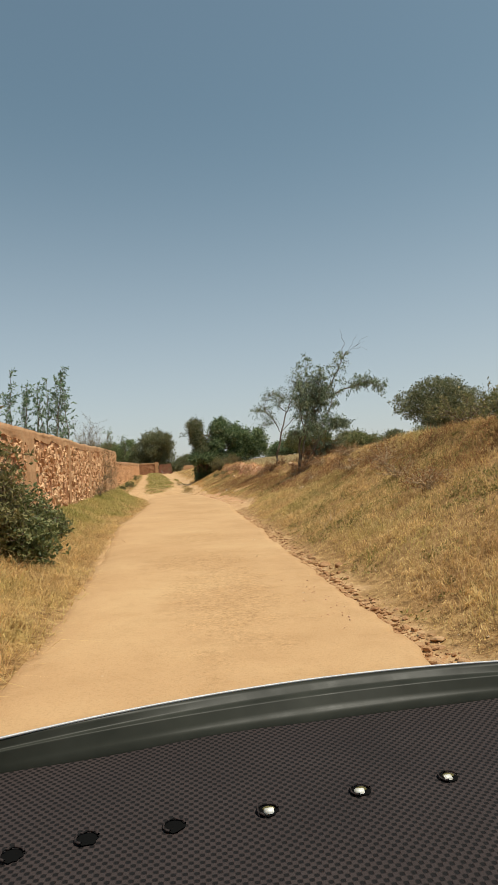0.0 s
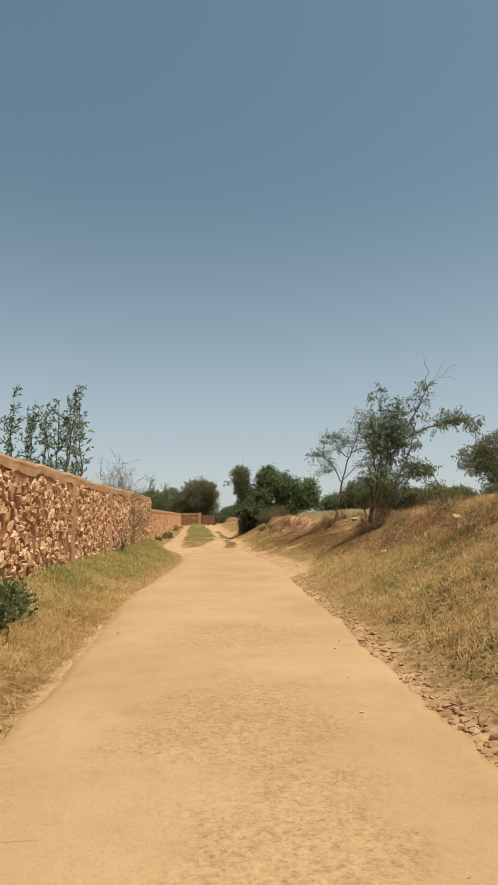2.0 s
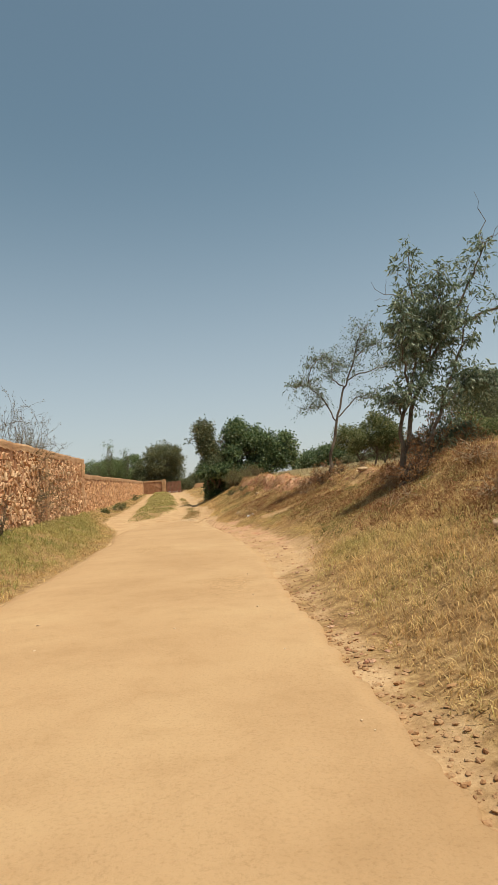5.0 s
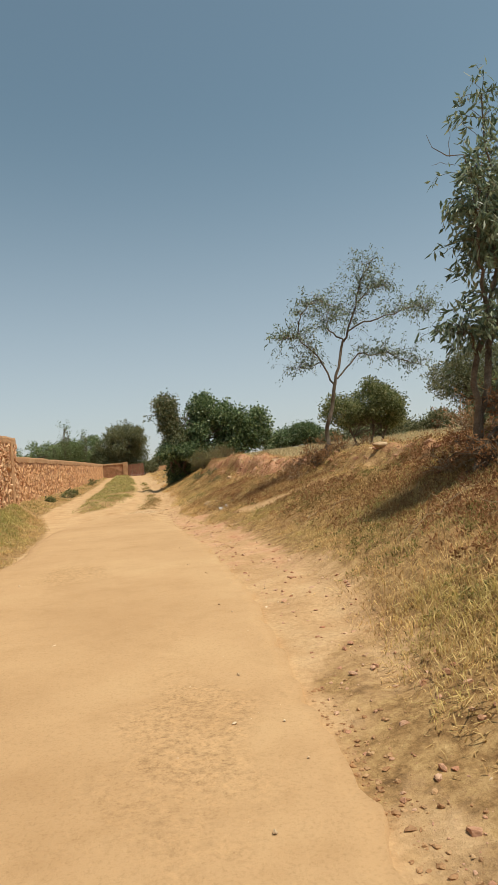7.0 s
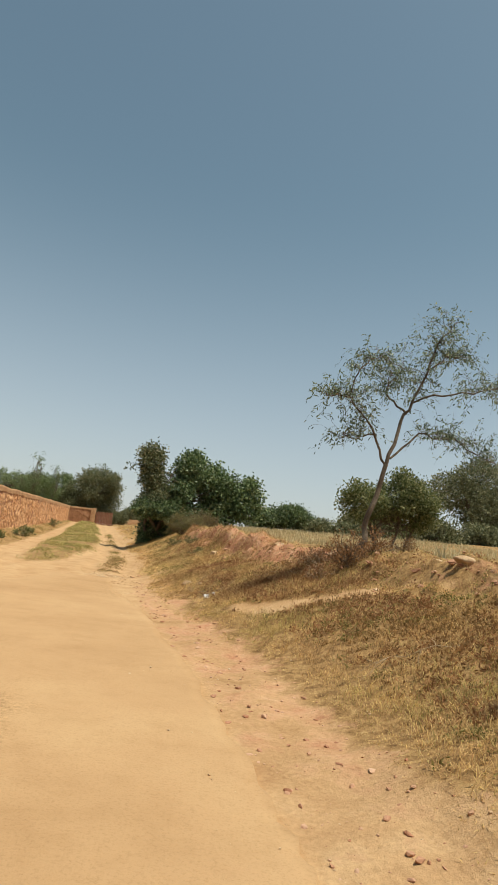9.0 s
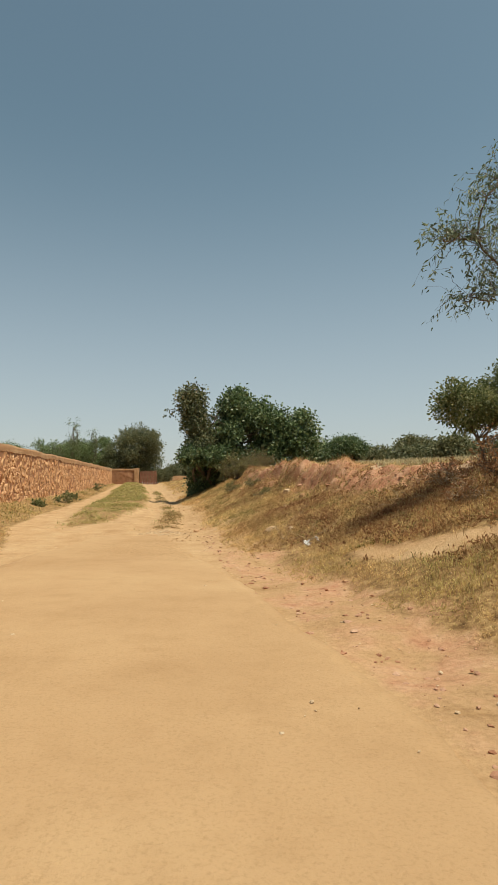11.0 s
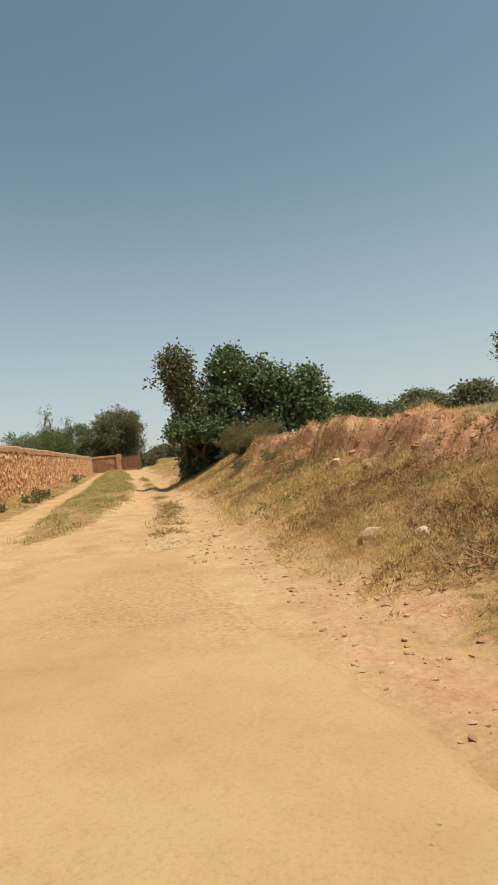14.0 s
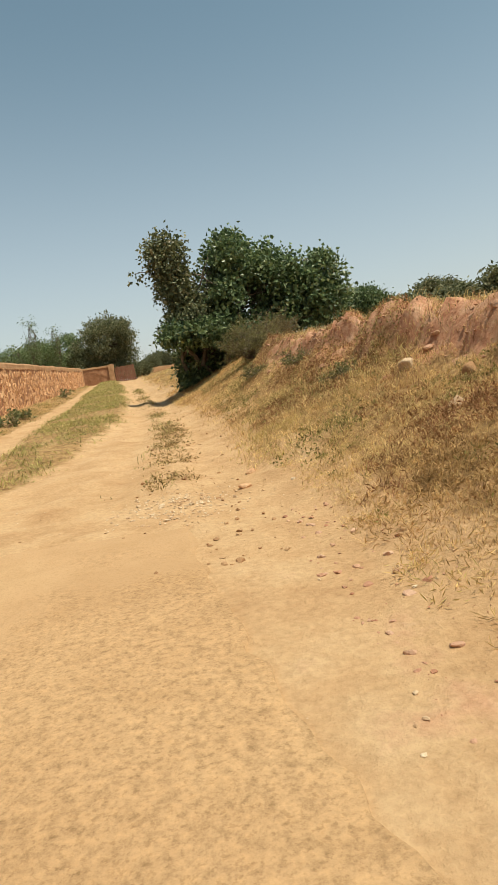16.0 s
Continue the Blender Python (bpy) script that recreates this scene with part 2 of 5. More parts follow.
def flat_mesh(name, verts, faces, mats, smooth=False):
    """A mesh from arrays; all faces have the same number of corners."""
    verts, faces = np.asarray(verts, np.float32), np.asarray(faces, np.int32)
    me = bpy.data.meshes.new(name)
    n, k = faces.shape
    me.vertices.add(len(verts))
    me.vertices.foreach_set("co", verts.ravel())
    me.loops.add(n * k)
    me.loops.foreach_set("vertex_index", faces.ravel())
    me.polygons.add(n)
    me.polygons.foreach_set("loop_start", np.arange(0, n * k, k, dtype=np.int32))
    me.polygons.foreach_set("use_smooth", np.full(n, smooth))
    me.update(calc_edges=True)
    me.validate()
    for m in mats if isinstance(mats, (list, tuple)) else [mats]:
        me.materials.append(m)
    return me


def thing(name, at, label, category, group=""):
    ob = new(name)
    ob.location = at
    ob.empty_display_size = 0.2
    return tagged(ob, label, category, group)


def part(name, me, parent, label="", at=(0, 0, 0)):
    ob = new(name, me)
    ob.parent = parent
    ob.location = at
    if label:
        tagged(ob, label)
    return ob


def bm_mesh(name, bm, mat, smooth=False):
    me = bpy.data.meshes.new(name)
    bm.to_mesh(me)
    bm.free()
    for p in me.polygons:
        p.use_smooth = smooth
    me.materials.append(mat)
    return me


def vnoise(x, y, seed=0):
    """Smooth value noise in the plane, about -1 to 1."""
    x, y = np.asarray(x, float), np.asarray(y, float)
    xi, yi = np.floor(x).astype(np.int64), np.floor(y).astype(np.int64)
    fx, fy = x - xi, y - yi
    fx, fy = fx * fx * (3 - 2 * fx), fy * fy * (3 - 2 * fy)

    def h(a, b):
        n = (a * 374761393 + b * 668265263 + seed * 1442695041) & 0x7FFFFFFF
        n = ((n ^ (n >> 13)) * 1274126177) & 0x7FFFFFFF
        return ((n ^ (n >> 16)) & 0xFFFF) / 32767.5 - 1

    return (h(xi, yi) * (1 - fx) + h(xi + 1, yi) * fx) * (1 - fy) + (h(xi, yi + 1) * (1 - fx) + h(xi + 1, yi + 1) * fx) * fy


def fbm(x, y, seed=0, octaves=4):
    return sum(vnoise(x * 2**k, y * 2**k, seed + k) * 0.5**k for k in range(octaves))


def step(a, b, x):
    s = np.clip((x - a) / (b - a), 0, 1)
    return s * s * (3 - 2 * s)


# ---- the lie of the land ----
def line(y, *pts):
    return np.interp(y, [p[0] for p in pts], [p[1] for p in pts])


def way_z(y):
    return line(y, (-60, 0), (5, 0), (10, 0.03), (16, 0.10), (23, 0.18), (30, 0.25), (38, 0.42), (46, 0.62), (60, 1.05), (82, 1.85), (110, 2.2), (400, 2.4), (1600, 3))


def way_right(y):
    return line(y, (-60, 4.75), (-3, 4.7), (5, 4.65), (12, 4.58), (16, 4.6), (20, 4.25), (23.5, 3.8), (27, 3.6), (34, 3.75), (40, 3.5), (46, 2.9), (50, 2.6), (60, 1.9), (82, 0.2), (110, -2), (1600, -90))


def way_left(y):
    return line(y, (-60, 2.05), (-3, 2.02), (0, 1.95), (3, 1.68), (6, 1.43), (9, 1.30), (13, 1.28), (17, 1.38), (20, 1.3), (25, 0.75), (28, 0.1), (31, -0.7), (36, -1.2), (45, -1.6), (60, -2.4), (82, -3.8), (110, -6), (1600, -100))


def rim_x(y):
    return line(y, (-60, 7.8), (10, 8.0), (19, 8.0), (22, 7.7), (26, 7.2), (30, 6.7), (34, 6.3), (40, 5.8), (46, 6.0), (60, 6.0), (110, 4), (1600, -60))


def rim_z(y):
    return line(y, (-60, 1.85), (-2, 1.85), (6, 1.80), (12, 1.66), (18, 1.54), (21, 1.56), (25, 1.49), (28, 1.45), (31.5, 1.60), (35, 1.70), (42, 1.96), (50, 2.2), (70, 2.7), (110, 3), (1600, 4))


def wall_x(y):
    return 0.3 - 0.055 * y


def far_wall_x(y):
    return line(y, (30, -2.55), (46, -2.9), (82, -4.35))


def median(x, y):
    """How much a spot belongs to the grassy strip between the two tracks."""
    a = line(y, (31.4, 0.25), (34.7, 0.0), (41.4, -0.46), (50, -0.95), (62, -1.9), (81, -3.0), (110, -5))
    b = line(y, (31, 0.95), (33.7, 1.44), (36.4, 1.75), (43.8, 1.75), (50, 1.3), (60, 0.7), (75, -0.6), (110, -4))
    w = 0.16 * vnoise(x * 1.5, y * 1.1, 3)
    return step(a - 0.15, a + 0.35, x + w) * step(b + 0.15, b - 0.35, x + w) * step(30.8, 32.2, y)


# bulging red earth on the crest: x, y, half widths, height
MOUNDS = [(6.15, 35.0, 0.8, 1.3, 0.12), (6.3, 33.2, 0.6, 0.8, 0.08), (6.5, 31.7, 0.65, 0.9, 0.11), (7.0, 29.9, 0.55, 0.6, 0.15), (6.85, 28.2, 0.6, 0.7, 0.06), (5.95, 37.2, 0.8, 1.3, 0.08), (7.35, 25.9, 0.6, 0.8, 0.08), (6.75, 30.4, 0.5, 0.7, 0.16), (6.45, 33.0, 0.5, 0.9, 0.12)]


def ground_z(x, y):
    x, y = np.asarray(x, float), np.asarray(y, float)
    z = way_z(y)
    r, l = way_right(y), way_left(y)
    apron = line(y, (-60, 0.2), (8, 0.25), (14, 0.45), (19, 0.8), (24, 0.7), (28, 0.35), (33, 0.25), (1600, 0.3))
    foot = r + apron
    s = np.clip((x - foot) / np.maximum(rim_x(y) - foot, 0.5), 0, 1)
    crag = step(25, 30, y) * step(46, 40, y)
    edge = s + crag * (0.09 * vnoise(x * 0.9, y * 0.8, 33) + 0.06 * vnoise(x * 2.6, y * 2.3, 34) + 0.025 * vnoise(x * 7, y * 7, 35)) * step(0.5, 0.8, s)
    bank = (rim_z(y) - z) * ((0.88 - 0.05 * crag) * s**1.1 + 0.12 * (1 - crag) * step(0.80, 1.0, s) + 0.17 * crag * step(0.82, 0.95, edge))
    field = np.where(x > rim_x(y), line(y, (-60, 0.10), (8, 0.09), (20, 0.05), (32, 0.035), (60, 0.07), (200, 0.06)) * np.minimum(x - rim_x(y), 45), 0)
    z = z + np.where(x > foot, bank + field, 0)
    z = z + 0.05 * step(r, foot, x)
    foot_z = line(y, (-60, 0.45), (30, 0.5), (33, 0.35), (60, 0.3), (1600, 0.2))
    wall = np.where(y < 31.5, wall_x(y), l - 1.6)
    z = z + np.where(x < l, foot_z * step(0, 1, (l - x) / np.maximum(l - wall, 0.4)), 0)
    z = z + 0.13 * median(x, y) * step(31, 36, y)
    off = step(0.0, 0.5, np.maximum(x - r, l - x)) + 0.6 * step(26, 31, y)
    z = z + np.minimum(off, 1) * (0.05 * fbm(x * 0.9, y * 0.9, 11) + 0.03 * step(27, 30, y) * step(70, 50, y) * fbm(x * 2.2, y * 3.0, 17, 3) + 0.02 * fbm(x * 4, y * 4, 21, 3))
    clods = np.exp(-((x - rim_x(y) + 0.1) / 0.8) ** 2) * step(14, 20, y) * step(44, 38, y)
    z = z + clods * (0.20 * np.abs(fbm(x * 0.9, y * 0.7, 31)) + 0.16 * (0.5 - np.abs(fbm(x * 2.1, y * 1.8, 41, 4))) + 0.08 * (0.4 - np.abs(fbm(x * 5, y * 5, 43, 2))) - 0.12)
    for mx, my, rx, ry, h in MOUNDS:
        d = ((x - mx) / rx) ** 2 + ((y - my) / ry) ** 2 + 0.5 * fbm(x * 1.7, y * 1.7, 47, 3)
        z = z + h * step(1.5, 0.0, d)
    rut = np.exp(-((x - line(y, (28, 2.35), (38, 2.35), (46, 1.9), (60, 1.0), (82, -0.8))) / 0.22) ** 2)
    rut = rut + np.exp(-((x - line(y, (28, 3.4), (38, 3.3), (46, 2.7), (60, 1.7), (82, 0.0))) / 0.22) ** 2)
    return z - 0.05 * rut * step(28, 32, y) * step(120, 80, y)


def lines_of(*runs):
    out = [np.arange(a, b, d) for a, b, d in runs]
    return np.concatenate(out + [[runs[-1][1]]])


def build_ground():
    xs = np.concatenate([-np.geomspace(1600, 40, 14), lines_of((-36, -6, 1.5), (-6, -1.5, 0.3), (-1.5, 5.2, 0.11), (5.2, 8.2, 0.07), (8.2, 9, 0.11), (9, 20, 0.5), (20, 60, 2.5)), np.geomspace(75, 1600, 12)])
    ys = np.concatenate([-np.geomspace(1600, 30, 12), lines_of((-24, -8, 1.0), (-8, 24, 0.16), (24, 38, 0.09), (38, 42, 0.16), (42, 70, 0.4), (70, 130, 2.5)), np.geomspace(150, 1700, 12)])
    X, Y = np.meshgrid(xs, ys)
    Z = ground_z(X, Y)
    v = np.stack([X, Y, Z], -1).reshape(-1, 3)
    i = np.arange(len(ys) - 1)[:, None] * len(xs) + np.arange(len(xs) - 1)
    f = np.stack([i, i + 1, i + 1 + len(xs), i + len(xs)], -1).reshape(-1, 4)
    me = flat_mesh("ground", v, f, EARTH, True)
    x, y = v[:, 0], v[:, 1]
    r, l = way_right(y), way_left(y)
    sand = step(r + 0.15, r - 0.25, x) * step(l - 0.15, l + 0.25, x) * (1 - 0.85 * median(x, y))
    sand = np.maximum(sand, 0.55 * step(r + 0.4, r + 0.1, x) * step(r - 0.1, r, x) * step(14, 10, y))
    strip = np.exp(-((x - line(y, (28, 2.9), (38, 2.85), (46, 2.3))) / 0.28) ** 2) * step(29, 31, y) * step(44, 38, y)
    sand = sand * (1 - 0.4 * strip) + 0.85 * step(r + 1.15, r + 0.6, x) * step(r - 0.2, r, x) * step(11, 15, y)
    red = np.exp(-((x - rim_x(y) + 0.12) / 0.36) ** 2) * step(10, 16, y) * step(48, 38, y) * (0.45 + 0.35 * step(24, 29, y) + 0.6 * vnoise(x * 0.9, y * 0.6, 51))
    for mx, my, rx, ry, h in MOUNDS:
        red = np.maximum(red, 0.95 * np.exp(-(((x - mx + 0.05) / (rx * 0.75)) ** 2 + ((y - my) / (ry * 0.9)) ** 2)))
    red = red + 0.38 * step(r + 1.3, r + 0.7, x) * step(r - 0.1, r + 0.2, x) * step(15, 18, y) * step(29, 25, y)
    path = np.abs((x - 6.3) * 0.70 + (y - 22.05) * 0.714) + 0.12 * vnoise(x * 1.5, y * 1.5, 57)
    sand = np.maximum(sand, 1.0 * step(0.42, 0.12, path) * step(5.0, 5.4, x) * step(7.6, 7.1, x))
    for name, value in (("sand", sand), ("red", np.clip(red, 0, 1))):
        me.attributes.new(name, "FLOAT", "POINT").data.foreach_set("value", value.astype(np.float32))
    tagged(new("ground", me), "ochre earth with bare sandy tracks and a red-soil bank", "ground", kind="structure")


def build_road():
    """The old pavement under its coat of dust, broken at both edges."""
    ys = np.arange(-40, 29.01, 0.07)
    n = 30
    end = np.where(ys > 23.5, (ys - 23.5) / 5.5, 0)
    left = way_left(np.minimum(ys, 26)) + 0.05 + 0.07 * fbm(ys * 0.6, ys * 0 + 2, 61) + 0.025 * vnoise(ys * 7, ys * 0, 62) + 1.0 * end
    right = way_right(ys) - 0.05 + 0.05 * fbm(ys * 0.5, ys * 0 + 5, 63) + 0.035 * vnoise(ys * 7, ys * 0, 64) - 0.6 * end
    u = np.linspace(0, 1, n)
    X = left[:, None] * (1 - u) + right[:, None] * u
    Y = np.repeat(ys[:, None], n, 1) + np.where(ys > 28.8, 0.35, 0)[:, None] * (0.5 + 0.5 * vnoise(X * 2.2, 0 * X, 65))
    Z = ground_z(X, Y) + 0.05 * np.minimum(1, 0.3 + 8 * u) + 0.012 * (1 - (2 * u - 1) ** 2) + 0.006 * fbm(X * 1.2, Y * 1.2, 66) - 0.048 * end[:, None]
    rows = len(ys)
    Xs, Ys, Zs = np.c_[left - 0.05, X, right + 0.03], np.c_[Y[:, :1], Y, Y[:, -1:]], np.c_[ground_z(left, ys) - 0.05, Z, ground_z(right, ys) - 0.06]
    n += 2
    v = np.stack([Xs, Ys, Zs], -1).reshape(-1, 3)
    i = np.arange(rows - 1)[:, None] * n + np.arange(n - 1)
    f = np.stack([i, i + 1, i + 1 + n, i + n], -1).reshape(-1, 4)
    me = flat_mesh("road", v, f, ROAD, True)
    worn = np.zeros(len(v))
    for wx, wy, rx, ry in ((3.5, -0.8, 0.55, 2.2), (3.3, 1.6, 0.7, 1.1), (3.3, 4.8, 0.85, 0.9), (3.9, 12.5, 0.3, 0.8), (2.6, 17.5, 0.5, 0.7), (2.9, 26.5, 1.1, 1.6)):
        worn = np.maximum(worn, np.exp(-(((v[:, 0] - wx) / rx) ** 2 + ((v[:, 1] - wy) / ry) ** 2)))
    me.attributes.new("worn", "FLOAT", "POINT").data.foreach_set("value", worn.astype(np.float32))
    tagged(new("road", me), "old pavement covered in pale ochre dust", "road", kind="structure")


build_ground()
build_road()


# ---- stones ----
def stone_shape(seed, rough=0.22, cuts=2):
    """A knobbly stone of about unit size with some flat sides."""
    bm = bmesh.new()
    bmesh.ops.create_icosphere(bm, subdivisions=cuts, radius=0.5)
    r = random.Random(seed)
    off = Vector((r.uniform(0, 40), 0, 0))
    flats = [(Vector((r.uniform(-1, 1), r.uniform(-1, 1), r.uniform(-1, 1))).normalized(), r.uniform(0.22, 0.40)) for _ in range(7)]
    for v in bm.verts:
        v.co *= 1 + rough * 1.6 * noise.noise(v.co * 3 + off)
        for nrm, d in flats:
            over = v.co.dot(nrm) - d
            if over > 0:
                v.co -= nrm * over
        v.co *= 1 + 0.10 * noise.noise(v.co * 8 + off)
    bmesh.ops.dissolve_limit(bm, angle_limit=radians(17), verts=bm.verts, edges=bm.edges)
    bmesh.ops.triangulate(bm, faces=bm.faces)
    return bm


def shape_arrays(bm):
    bm.verts.index_update()
    v = np.array([tuple(q.co) for q in bm.verts])
    f = np.array([[q.index for q in p.verts] for p in bm.faces])
    bm.free()
    return v, f


STONES = [shape_arrays(stone_shape(s)) for s in range(14)]
PEBBLES = [shape_arrays(stone_shape(s, 0.22, 1)) for s in range(14)]


def turned(v, a, b, c):
    return v @ np.array(Euler((a, b, c)).to_matrix()).T


def heap(name, spots, mat):
    """Many small stones, too many to count, as one mesh: rows of x, y, z, size."""
    V, F, n = [], [], 0
    for x, y, z, size in spots:
        v, f = (STONES if size > 0.055 else PEBBLES)[rng.integers(14)]
        v = turned(v, *rng.uniform(0, 6.28, 3)) * size * np.array([1.25, 1.0, 0.62]) * rng.uniform(0.7, 1.3, 3)
        v = turned(v, 0, 0, rng.uniform(0, 6.28)) + (x, y, z)
        V.append(v), F.append(f + n)
        n += len(v)
    return flat_mesh(name, np.concatenate(V), np.concatenate(F), mat)


def rock(x, y, size, seed, label, mat, turn=0.0, sink=0.36, title="rock", category="rock", flat=0.36):
    """A single weathered rock: broken planes, rounded and pitted."""
    r = random.Random(seed)
    bm = bmesh.new()
    bmesh.ops.create_icosphere(bm, subdivisions=3, radius=0.5)
    planes = [(Vector((r.uniform(-1, 1), r.uniform(-1, 1), r.uniform(-0.6, 1))).normalized(), r.uniform(flat - 0.08, flat + 0.08)) for _ in range(9)]
    off = Vector((r.uniform(0, 50), 0, 0))
    for v in bm.verts:
        v.co *= 1 + 0.22 * noise.noise(v.co * 2.2 + off)
        for nrm, d in planes:
            over = v.co.dot(nrm) - d
            if over > 0:
                v.co -= nrm * over * 0.9
        v.co *= 1 + 0.07 * noise.noise(v.co * 7 + off) + 0.035 * noise.noise(v.co * 17 + off)
    v, f = shape_arrays(bm)
    v = turned(v * np.array(size), 0.1, 0.15, turn)
    v[:, 2] -= v[:, 2].min() + sink * size[2]
    ob = new(title, flat_mesh(title, v, f, mat, True))
    ob.location = (x, y, float(ground_z(x, y)))
    return tagged(ob, label, category)


# ---- walls ----
def clipped(poly, px, pz, qx, qz):
    """The part of a polygon that is nearer to p than to q."""
    mx, mz, dx, dz = (px + qx) / 2, (pz + qz) / 2, qx - px, qz - pz
    out, n = [], len(poly)
    for k in range(n):
        a, b = poly[k], poly[(k + 1) % n]
        sa, sb = (a[0] - mx) * dx + (a[1] - mz) * dz, (b[0] - mx) * dx + (b[1] - mz) * dz
        if sa <= 0:
            out.append(a)
        if (sa < 0) != (sb < 0) and sa != sb:
            t = sa / (sa - sb)
            out.append((a[0] + (b[0] - a[0]) * t, a[1] + (b[1] - a[1]) * t))
    return out


def rubble_cells(y0, y1, height, size, r):
    """Irregular stone outlines that fill a stretch of wall: centre along the wall and up it, and corners round it."""
    ny, nz = int((y1 - y0) / (size * 1.1)), int(height / (size * 0.85)) + 1
    P = np.stack(np.meshgrid((np.arange(ny) + 0.5) * (y1 - y0) / ny + y0, (np.arange(nz) + 0.5) * height / nz, indexing="ij"), -1)
    P = P + r.uniform(-0.48, 0.48, P.shape) * size
    cells = []
    for i in range(ny):
        for j in range(nz):
            px, pz = P[i, j]
            poly = [(px - size, pz - size), (px + size, pz - size), (px + size, pz + size), (px - size, pz + size)]
            for a in range(max(0, i - 2), min(ny, i + 3)):
                for b in range(max(0, j - 2), min(nz, j + 3)):
                    if (a, b) != (i, j) and poly:
                        poly = clipped(poly, px, pz, P[a, b, 0], P[a, b, 1])
            if len(poly) > 2:
                q = np.array(poly)
                c = q.mean(0)
                cells.append((c[0], c[1], q - c))
    return cells


def stone_of(corners, r, gap, depth):
    """One rubble stone: a ragged outline with a worn, uneven face; x points out of the wall."""
    q = []
    for k in range(len(corners)):
        a, b = corners[k], corners[(k + 1) % len(corners)]
        if np.linalg.norm(b - a) < 0.02:
            continue
        q += [a, (a + b) / 2 + r.normal(size=2) * 0.10 * np.linalg.norm(b - a)]
    if len(q) < 4:
        return None
    q = np.array(q)
    size = np.linalg.norm(q, axis=1, keepdims=True)
    q = q * np.clip(1 - gap * r.uniform(0.5, 2.2, (len(q), 1)) / (size + 1e-6), 0.3, 1)
    n = len(q)
    tilt = r.normal(size=2) * 0.11
    ring = [np.c_[np.full(n, -0.04), q], np.c_[depth * 0.55 + q @ tilt + r.normal(size=n) * 0.006, q * 0.97], np.c_[depth + q @ tilt * 0.7 + r.normal(size=n) * 0.010, q * r.uniform(0.70, 0.88, (n, 1))]]
    V = np.concatenate(ring + [[[depth + r.normal() * 0.006, 0, 0]]])
    F = []
    for k in range(n):
        m = (k + 1) % n
        for s in (0, n):
            F += [[s + k, s + m, s + n + m], [s + k, s + n + m, s + n + k]]
        F.append([2 * n + k, 2 * n + m, 3 * n])
    return V, np.array(F)


def wall_run(name, label, y0, y1, xf, topf, pillars, thick, cap, seed, proud):
    """A rubble wall: mortar core, rough coping and plaster pillars; its stones are laid last."""
    wall = thing(name, (0, 0, 0), label, "wall")
    wall["kind"] = "structure"
    ys = np.linspace(y0, y1, int((y1 - y0) / 0.13) + 2)
    xf_y = xf(ys)
    base = ground_z(xf_y + 0.1, ys) - 0.25
    top = topf(ys) + 0.025 * fbm(ys * 0.7, ys * 0, seed) + 0.008 * vnoise(ys * 4.1, ys * 0, seed + 3)

    def slab(inner, outer, low, high, mat, title):
        rows = 5
        u = np.linspace(0, 1, rows)
        loop = [np.stack([xf_y + outer(k), ys, low + (high - low) * t], -1) for k, t in enumerate(u)]
        loop += [np.stack([xf_y + inner, ys, high - 0.02], -1), np.stack([xf_y + inner, ys, low], -1)]
        m = len(loop)
        v = np.stack(loop, 1).reshape(-1, 3)
        i = np.arange(len(ys) - 1)[:, None] * m
        f = np.concatenate([i + np.array([k, (k + 1) % m, (k + 1) % m + m, k + m]) for k in range(m)])
        me = flat_mesh(title, v, f, mat)
        ob = part(title, me, wall)
        for y, k in ((ys[0], 0), (ys[-1], len(ys) - 1)):
            end = [tuple(v[k * m + s]) for s in range(m)]
            bm = bmesh.new()
            bm.faces.new([bm.verts.new(q) for q in end])
            part("end_face", bm_mesh("end_face", bm, mat), wall)
        return ob

    def rough(amount, freq, seed2):
        return lambda k: amount * (vnoise(ys * freq, ys * 0 + k * 1.7, seed2) + 0.5 * vnoise(ys * freq * 2.7, ys * 0 + k * 1.7, seed2 + 9))

    slab(-thick, rough(0.02, 1.7, seed + 20), base, top - cap + 0.04, MORTAR, "mortar_core")
    crest = rough(0.006, 1.1, seed + 40)
    low = top - cap * (1 + 0.15 * fbm(ys * 0.9, ys * 0 + 4, seed + 60) + 0.12 * vnoise(ys * 5, ys * 0, seed + 61))
    slab(-thick - 0.04, lambda k: proud + crest(k) - (0.02 if k == 4 else 0), low, top, PLASTER, "coping")
    for n, py in enumerate(pillars):
        x, z0, z1, w = float(xf(py)), float(ground_z(xf(py), py)) - 0.2, float(topf(py)) - cap * 0.8, 0.55 if abs(py - 5.45) < 0.1 else 0.13 + 0.05 * (n * 7 % 3) / 2
        bm = bmesh.new()
        bmesh.ops.create_cube(bm, size=1, matrix=Matrix.Translation((x - thick / 2 + 0.017, py, (z0 + z1) / 2)) @ Matrix.Diagonal((thick + 0.06, 2 * w, z1 - z0, 1)))
        bmesh.ops.subdivide_edges(bm, edges=bm.edges, cuts=13, use_grid_fill=True)
        for q in bm.verts:
            p = Vector((n * 3.1, 0, q.co.z))
            side = 1 if q.co.y > py else -1
            q.co.y += (0.05 * noise.noise(p * 1.9 + Vector((0, side, 0))) + 0.03 * noise.noise(p * 6.3 + Vector((0, side, 0)))) * abs(q.co.y - py) / w
            q.co.x += 0.014 * noise.noise(q.co * 3.1) + 0.008 * noise.noise(q.co * 9)
        part("pillar", bm_mesh("pillar", bm, PLASTER), wall, "rough ochre plaster pillar")
    return wall


